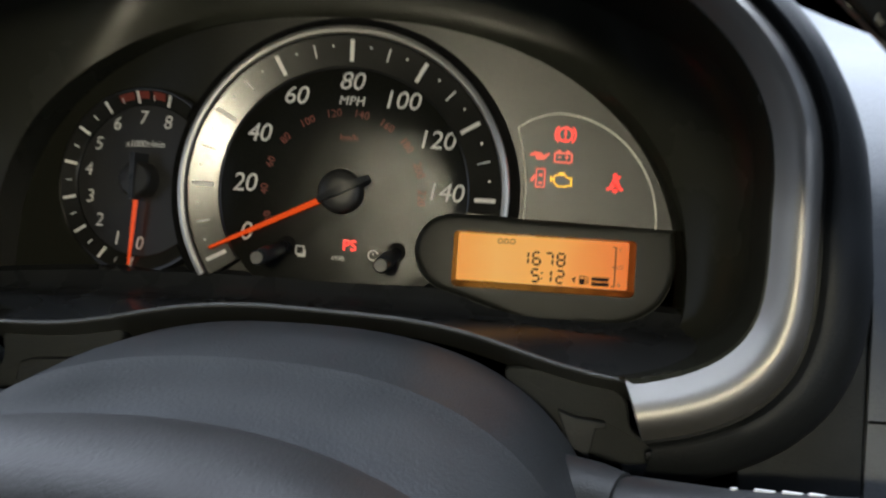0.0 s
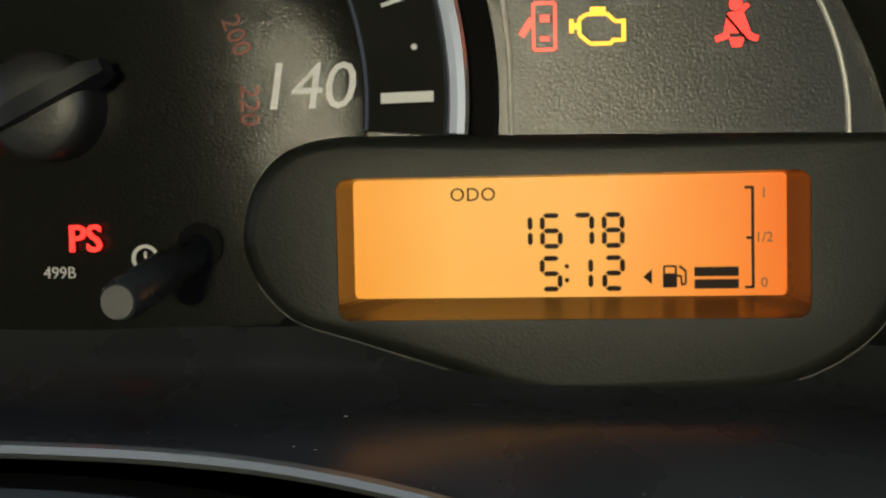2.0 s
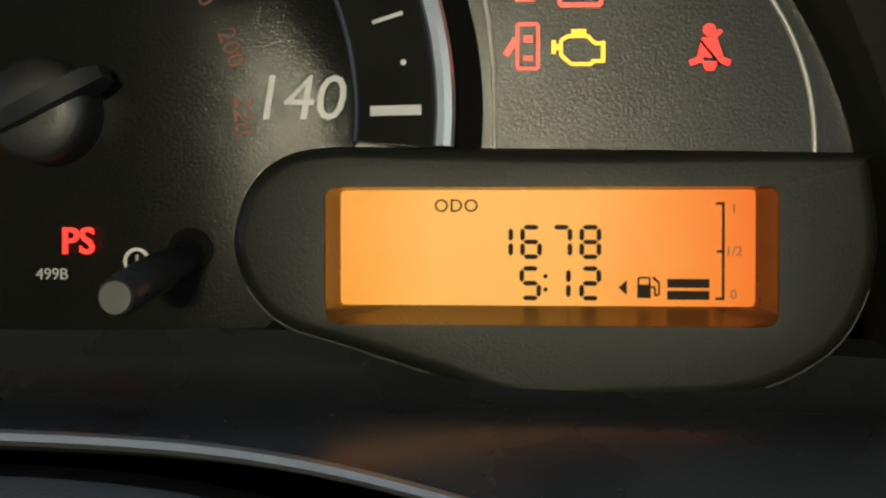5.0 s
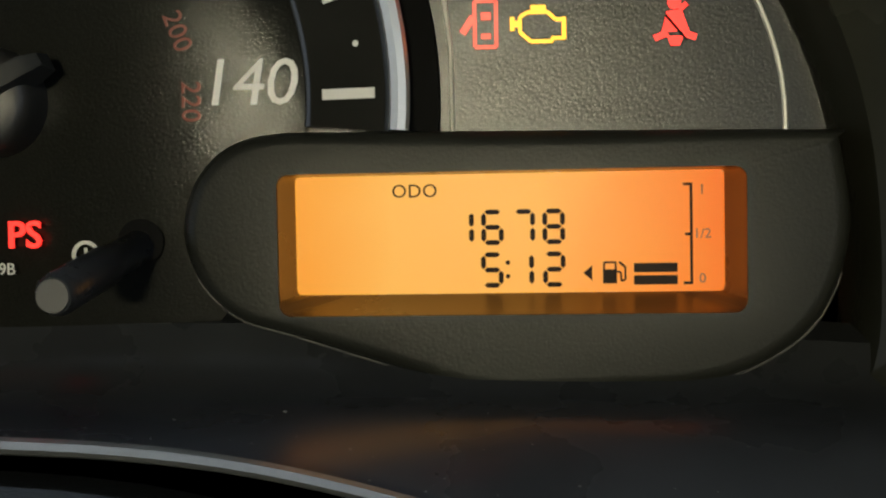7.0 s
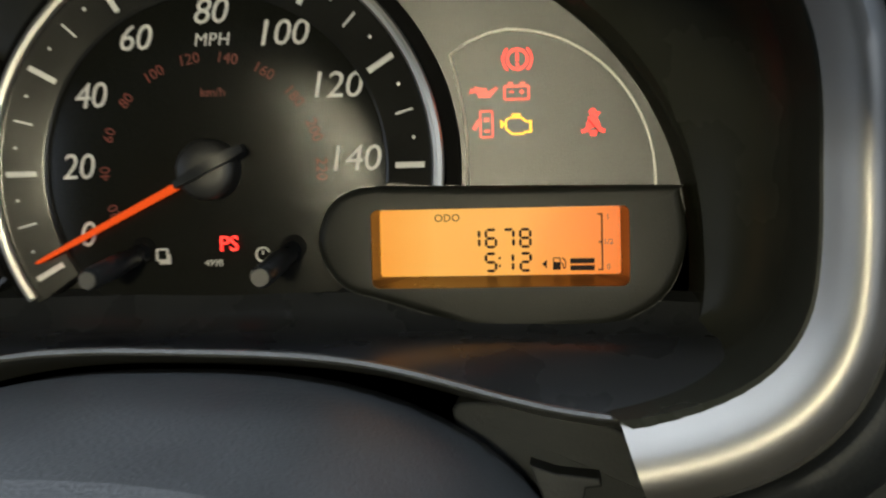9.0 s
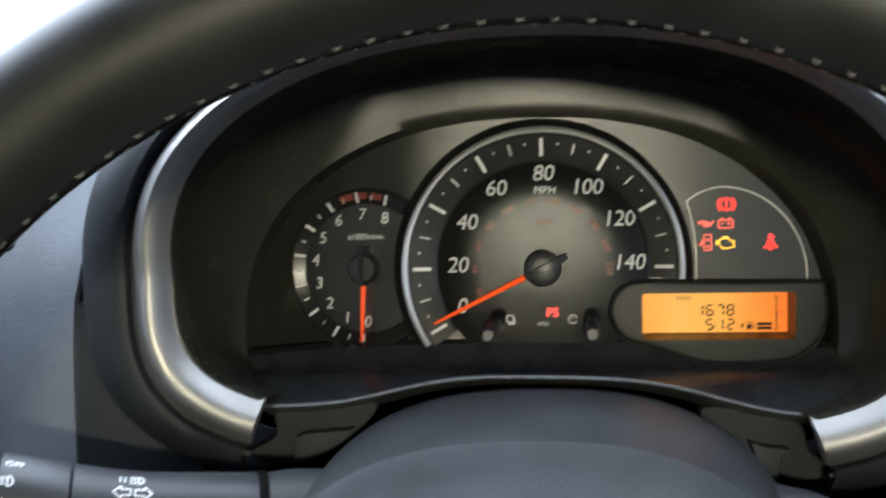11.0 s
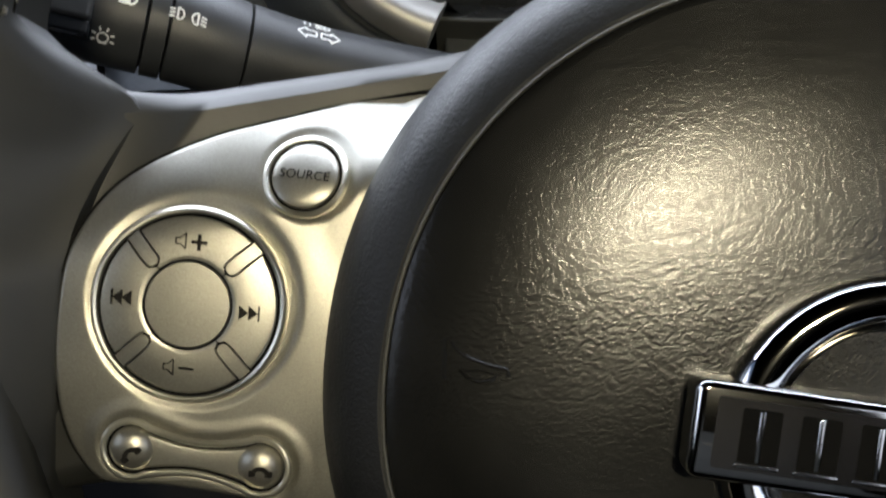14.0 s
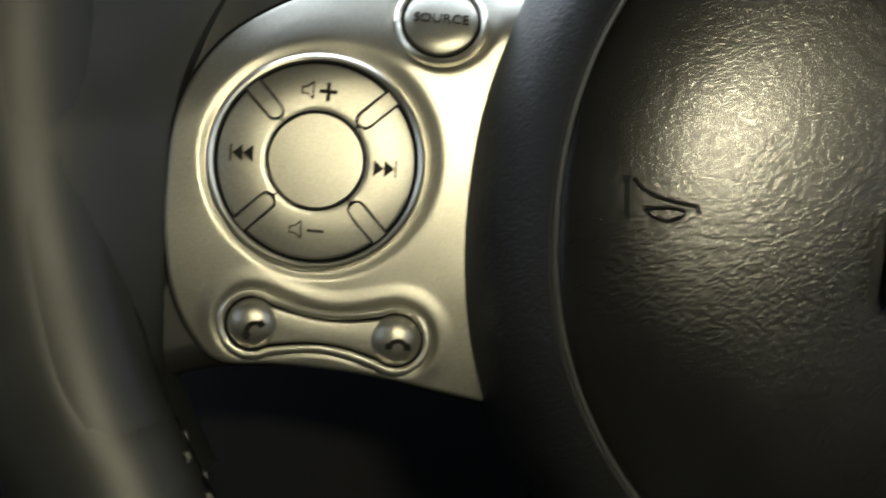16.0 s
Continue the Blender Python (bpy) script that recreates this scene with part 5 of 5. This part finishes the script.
def rocker_gap(x, z):
    """Distance from the outline of the telephone rocker."""
    u = min(1.0, max(0.0, ((x - LX) * (RX - LX) + (z - LZ) * (RZ - LZ)) / ((RX - LX) ** 2 + (RZ - LZ) ** 2)))
    waist = 0.64 - 0.28 * math.sin(math.pi * u) ** 1.5
    return math.hypot(x - LX - (RX - LX) * u, z - LZ - (RZ - LZ) * u) - waist


def dish(x, z):
    """Height of the panel's relief: a hollow with a rounded crest round each group of keys."""
    out = 0.0
    for cx, cz, r, wide, more, deep in ((-14.13, -14.34, 1.99, 0.16, 0.22, 0.055), (-12.02, -11.60, 0.87, 0.08, 0.24, 0.06)):
        d = math.hypot(x - cx, z - cz) - r
        way = 0.5 + 0.5 * math.cos(math.atan2(z - cz, x - cx) - radians(48))
        w = wide + more * way
        out += -deep * (1 - smooth(d / w)) + 0.03 * (0.2 + 0.8 * way) * smooth(d / w) * (1 - smooth((d - w) / 0.8))
    d = rocker_gap(x, z)
    return out - 0.03 * (1 - smooth(d / 0.16)) + 0.03 * smooth(d / 0.16) * (1 - smooth((d - 0.16) / 0.30))


rows = []
for f, y in ((1.0, -18.9), (1.0, -19.31), (0.996, -19.345), (0.988, -19.365)):
    rows.append([(PCX + (x - PCX) * f, y + crown(PCX + (x - PCX) * f, PCZ + (z - PCZ) * f), PCZ + (z - PCZ) * f) for x, z in outline])
for k in range(1, 91):
    f = 0.988 * (1 - k / 91)
    row = [(PCX + (x - PCX) * f, PCZ + (z - PCZ) * f) for x, z in outline]
    rows.append([(x, -19.46 + 0.10 * f ** 3.2 + crown(x, z) - dish(x, z) * min(1.0, (1 - f) * 9), z) for x, z in row])
part("switch_panel", loft(rows), SILVER, spoke, "satin silver switch panel")


def torus(cx, cz, y, r, t, n=56, k=10):
    return loft([[(cx + (r + t * math.cos(2 * math.pi * j / k)) * math.cos(2 * math.pi * i / n), y + t * math.sin(2 * math.pi * j / k),
                   cz + (r + t * math.cos(2 * math.pi * j / k)) * math.sin(2 * math.pi * i / n)) for j in range(k)] for i in range(n)], cap=False, close_v=True)


part("socket_ring", torus(-14.7, -9.8, -2.3, 1.62, 0.09), COLUMN, dashboard, "dark ring round a socket in the dash")

# round four-way switch
def panel_part(name, bm, mat, parent, label="", smooth=True):
    """A part of the switch panel, following its bent face."""
    for v in bm.verts:
        v.co.y += crown(v.co.x, v.co.z)
    return part(name, bm, mat, parent, label, smooth)


CX, CZ = -14.13, -14.34
TURN = -2.4
panel_part("four_way_ring", moved(loft(lathe([(1.835, -19.3), (1.835, -19.60), (1.85, -19.65), (1.90, -19.675), (1.95, -19.65), (1.985, -19.58), (1.99, -19.3)], 72), cap=False), pose(CX, 0, CZ)), BRIGHT, spoke, "raised silver ring")


def key_y(r):
    """Height of the round switch, which falls off towards its ring."""
    return -19.70 + 0.085 * max(0.0, (r - 1.05) / 0.74) ** 2.0


def sector(r0, r1, a0, a1, n=20):
    """A domed piece of the round switch, cut back beside the two webs."""
    rows = []
    for r in (r0, 0.96, 1.0, 1.02, 1.05, 1.09, 1.14, 1.2, 1.3, 1.42, 1.54, 1.64, 1.72, r1 - 0.02, r1):
        pad = 0.016 if r < 0.99 else 0.178 if r > 1.16 else max(0.016, math.sqrt(max(0.0, 0.178 ** 2 - (1.162 - r) ** 2)))
        off = math.degrees(pad / r)
        y = key_y(r) + (0.02 if r in (r0, r1) else 0.0)
        rows.append([(CX + r * math.cos(radians(a0 + off + (a1 - a0 - 2 * off) * i / n)), y,
                      CZ + r * math.sin(radians(a0 + off + (a1 - a0 - 2 * off) * i / n))) for i in range(n + 1)])
    bm = bmesh.new()
    top = grid(bm, rows)
    low = [[bm.verts.new((v.co.x, -19.4, v.co.z)) for v in row] for row in (top[0], top[-1])]
    for i in range(n):
        bm.faces.new((top[0][i], top[0][i + 1], low[0][i + 1], low[0][i]))
        bm.faces.new((top[-1][i], top[-1][i + 1], low[1][i + 1], low[1][i]))
    for i in (0, n):
        bm.faces.new([row[i] for row in top] + [low[1][i], low[0][i]])
    return bm


panel_part("four_way_gap", moved(loft(lathe([(r, key_y(r) + 0.06) for r in (0.84, 1.0, 1.15, 1.3, 1.45, 1.6, 1.7, 1.83)] + [(1.83, -19.3), (0.84, -19.3)], 64), cap=False, close_v=True), pose(CX, 0, CZ)), CRACK, spoke)
keys = [panel_part("switch_key", sector(0.905, 1.768, a + TURN, a + 90 + TURN), SILVER, spoke) for a in (45, 135, 225, 315)]
for a in (45, 135, 225, 315):
    m = pose(CX, 0, CZ) @ pose(0, 0, 0, 0, -(a + TURN), 0)
    rows = []
    for r in (1.022, 1.035, 1.07, 1.12, 1.165, 1.3, 1.45, 1.6, 1.72, 1.80):
        w = 0.138 if r > 1.16 else math.sqrt(max(0.0004, 0.138 ** 2 - (1.16 - r) ** 2))
        y = key_y(r) + (0.02 if r < 1.03 else 0.0)
        rows.append([(r, -19.4, -w), (r, y + 0.015, -w), (r, y, -w * 0.9), (r, y, w * 0.9), (r, y + 0.015, w), (r, -19.4, w)])
    panel_part("key_web", moved(loft(rows), m), SILVER, spoke)
panel_part("centre_key", moved(loft(lathe([(0.865, 0.2), (0.865, -0.10), (0.84, -0.14), (0.6, -0.15), (0.05, -0.155)], 48)), pose(CX, -19.55, CZ)), SILVER, spoke, "plain silver centre key")


def ink(shapes, y, parent, name="key_mark"):
    bm = bmesh.new()
    for s in shapes:
        if s[0] == "b":
            bar(*s[1:6], y - 0.008, y + 0.04, bm=bm)
        elif s[0] == "r":
            ring_plate(s[3], s[4], s[5], s[6], y - 0.008, y + 0.04, s[1], s[2], 14, bm)
        else:
            prism(s[1], y - 0.008, y + 0.04, 0, bm)
    return panel_part(name, bm, INK, parent, smooth=False)


def speaker(x, z):
    p = [(x - 0.13, z + 0.06), (x - 0.04, z + 0.06), (x + 0.07, z + 0.16), (x + 0.07, z - 0.16), (x - 0.04, z - 0.06), (x - 0.13, z - 0.06)]
    return [("b", *p[i], *p[(i + 1) % 6], 0.025) for i in range(6)]


PX, PZ = -14.13, -13.09
ink(speaker(PX - 0.18, PZ + 0.01) + [("b", PX, PZ, PX + 0.32, PZ - 0.01, 0.07), ("b", PX + 0.16, PZ + 0.16, PX + 0.16, PZ - 0.17, 0.07)], -19.72, keys[0])
PX, PZ = -14.22, -15.60
ink(speaker(PX - 0.18, PZ + 0.01) + [("b", PX, PZ, PX + 0.30, PZ - 0.01, 0.05)], -19.72, keys[2])
PX, PZ = -15.44, -14.28
ink([("p", [(PX + 0.19, PZ + 0.15), (PX + 0.0, PZ), (PX + 0.19, PZ - 0.15)]), ("p", [(PX + 0.0, PZ + 0.15), (PX - 0.19, PZ), (PX + 0.0, PZ - 0.15)]), ("b", PX - 0.21, PZ + 0.15, PX - 0.21, PZ - 0.15, 0.03)], -19.72, keys[1])
PX, PZ = -12.90, -14.42
ink([("p", [(PX - 0.19, PZ + 0.15), (PX + 0.0, PZ), (PX - 0.19, PZ - 0.15)]), ("p", [(PX + 0.0, PZ + 0.15), (PX + 0.19, PZ), (PX + 0.0, PZ - 0.15)]), ("b", PX + 0.21, PZ + 0.15, PX + 0.21, PZ - 0.15, 0.03)], -19.72, keys[3])

# SOURCE key
BX2, BZ2 = -12.02, -11.60
panel_part("source_ring", moved(loft(lathe([(0.735, -19.2), (0.735, -19.59), (0.755, -19.65), (0.80, -19.68), (0.85, -19.65), (0.88, -19.57), (0.885, -19.2)], 56), cap=False), pose(BX2, 0.03, BZ2)), BRIGHT, spoke, "raised silver ring")
source = panel_part("source_key", moved(loft(lathe([(0.685, 0.25), (0.685, -0.08), (0.655, -0.14), (0.56, -0.18), (0.35, -0.21), (0.05, -0.22)], 44)), pose(BX2, -19.5, BZ2)), SILVER, spoke, "domed silver key")
panel_part("lettering", words("SOURCE", 0.27, BX2, -19.70, BZ2, thick=0.03, m=pose(BX2, -19.705, BZ2, 0, 2.4, 0)), INK, source)
panel_part("key_gap", prism(circle(BX2, BZ2, 0.78, 36), -19.475, -19.3), CRACK, spoke)

# telephone rocker: a dumb-bell shaped rim with two domed keys
def dumbbell(grow):
    out = []
    d = Vector((RX - LX, RZ - LZ))
    w = d.length
    d.normalize()
    q = Vector((-d.y, d.x))
    r = 0.60 + grow
    for k in range(13):
        a = radians(55 + 250 * k / 12)
        out.append(Vector((LX, LZ)) + (d * math.cos(a) + q * math.sin(a)) * r)
    for k in range(1, 8):
        s = k / 8
        x = r * math.cos(radians(305)) + (w - 2 * r * math.cos(radians(305))) * s
        out.append(Vector((LX, LZ)) + d * x + q * (-(r * 0.82) + 0.16 * math.sin(math.pi * s)))
    for k in range(13):
        a = radians(-125 + 250 * k / 12)
        out.append(Vector((RX, RZ)) + (d * math.cos(a) + q * math.sin(a)) * r)
    for k in range(1, 8):
        s = 1 - k / 8
        x = r * math.cos(radians(305)) + (w - 2 * r * math.cos(radians(305))) * s
        out.append(Vector((LX, LZ)) + d * x + q * ((r * 0.82) - 0.16 * math.sin(math.pi * s)))
    return [tuple(v) for v in out]


panel_part("rocker_gap", prism(dumbbell(0.0), -19.44, -19.2), CRACK, spoke)
line = [(x, -19.565, z) for x, z in dumbbell(-0.02)]
panel_part("rocker_rim", tube(line + line[:1], 0.075, 10), BRIGHT, spoke, "raised silver rim")
rocker = panel_part("telephone_rocker", prism(dumbbell(-0.155), -19.575, -19.3, 0.06), SILVER, spoke, "dumb-bell shaped silver rocker")
for x, z, turn in ((LX, LZ, 40), (RX, RZ, 0)):
    panel_part("telephone_key", moved(loft(lathe([(0.47, 0.1), (0.44, -0.04), (0.34, -0.14), (0.18, -0.20), (0.03, -0.22)], 36)), pose(x, -19.56, z)), SILVER, rocker, "domed silver key")
    m = pose(x + 0.05, -19.80, z - 0.08) @ pose(0, 0, 0, 0, -turn, 0)
    bm = ring_plate(0.12, 0.21, 20, 160, -0.02, 0.14, 0, -0.08, 14)
    prism(round_box(-0.23, -0.08, -0.10, 0.04, 0.02, 2), -0.02, 0.14, 0, bm)
    prism(round_box(0.10, -0.08, 0.23, 0.04, 0.02, 2), -0.02, 0.14, 0, bm)
    panel_part("phone_mark", moved(bm, m), INK, rocker, smooth=False)

# ---- the cabin around ----
# mostly unseen: bounds the daylight and gives the dash its bounce and reflections
cabin = tagged(new("cabin_shell"), "mostly unseen plain grey lined car cabin with window openings", "car cabin", kind="structure")


def slab(name, mat, *quads, thick=0.03, label=""):
    """Flat panels of the cabin from corner points in metres."""
    bm = bmesh.new()
    for q in quads:
        bm.faces.new([bm.verts.new(p) for p in q])
    bmesh.ops.solidify(bm, geom=bm.faces[:], thickness=thick)
    bmesh.ops.recalc_face_normals(bm, faces=bm.faces)
    me = bpy.data.meshes.new(name)
    bm.to_mesh(me)
    bm.free()
    me.materials.append(mat)
    ob = new(name, me)
    ob.parent = cabin
    if label:
        tagged(ob, label)
    return ob


L, R, F, B = -1.02, 0.53, 0.72, -1.9
slab("floor", DARK, [(L, F, 0.25), (R, F, 0.25), (R, B, 0.25), (L, B, 0.25)])
slab("roof", CABIN, [(L, -0.05, 1.51), (R, -0.05, 1.51), (R, B, 1.51), (L, B, 1.51)], label="pale grey roof lining")
slab("back_wall", FABRIC, [(L, B, 0.25), (R, B, 0.25), (R, B, 1.51), (L, B, 1.51)])
slab("bulkhead", DARK, [(L, F, 0.25), (R, F, 0.25), (R, F, 1.02), (L, F, 1.02)])
for x, n in ((L, "passenger"), (R, "driver")):
    slab("door_panel", FABRIC, [(x, F, 0.25), (x, B, 0.25), (x, B, 1.03), (x, F, 1.03)], label="grey door panel below the window")
    slab("pillar", CABIN, [(x, F, 1.03), (x, F - 0.16, 1.03), (x, -0.16, 1.51), (x, -0.05, 1.51)])
    slab("pillar", CABIN, [(x, -1.0, 1.03), (x, B, 1.03), (x, B, 1.51), (x, -1.0, 1.51)])
# unseen seat, added and kept dark to hold down reflections in the dials
seat = tagged(new("seat_back"), "unseen grey fabric seat back, kept dark for reflections in the dials", "car seat")
bm = bmesh.new()
bmesh.ops.create_cube(bm, size=1, matrix=pose(0.0, -1.15, 0.75, -14, 0, 0) @ Matrix.Diagonal((0.48, 0.14, 0.75, 1)))
bmesh.ops.bevel(bm, geom=bm.edges[:], offset=0.05, segments=4, affect='EDGES')
me = bpy.data.meshes.new("cushion")
bm.to_mesh(me)
bm.free()
me.materials.append(FABRIC)
c = new("cushion", me)
c.parent = seat
roof_lamp = tagged(new("courtesy_lamp"), "lit courtesy lamp in the roof lining", "lamp")
bm = bmesh.new()
bmesh.ops.create_cube(bm, size=1, matrix=pose(0.034, -1.06, 1.492) @ Matrix.Diagonal((0.17, 0.12, 0.03, 1)))
me = bpy.data.meshes.new("lens")
bm.to_mesh(me)
bm.free()
me.materials.append(LENS)
c = new("lens", me)
c.parent = roof_lamp
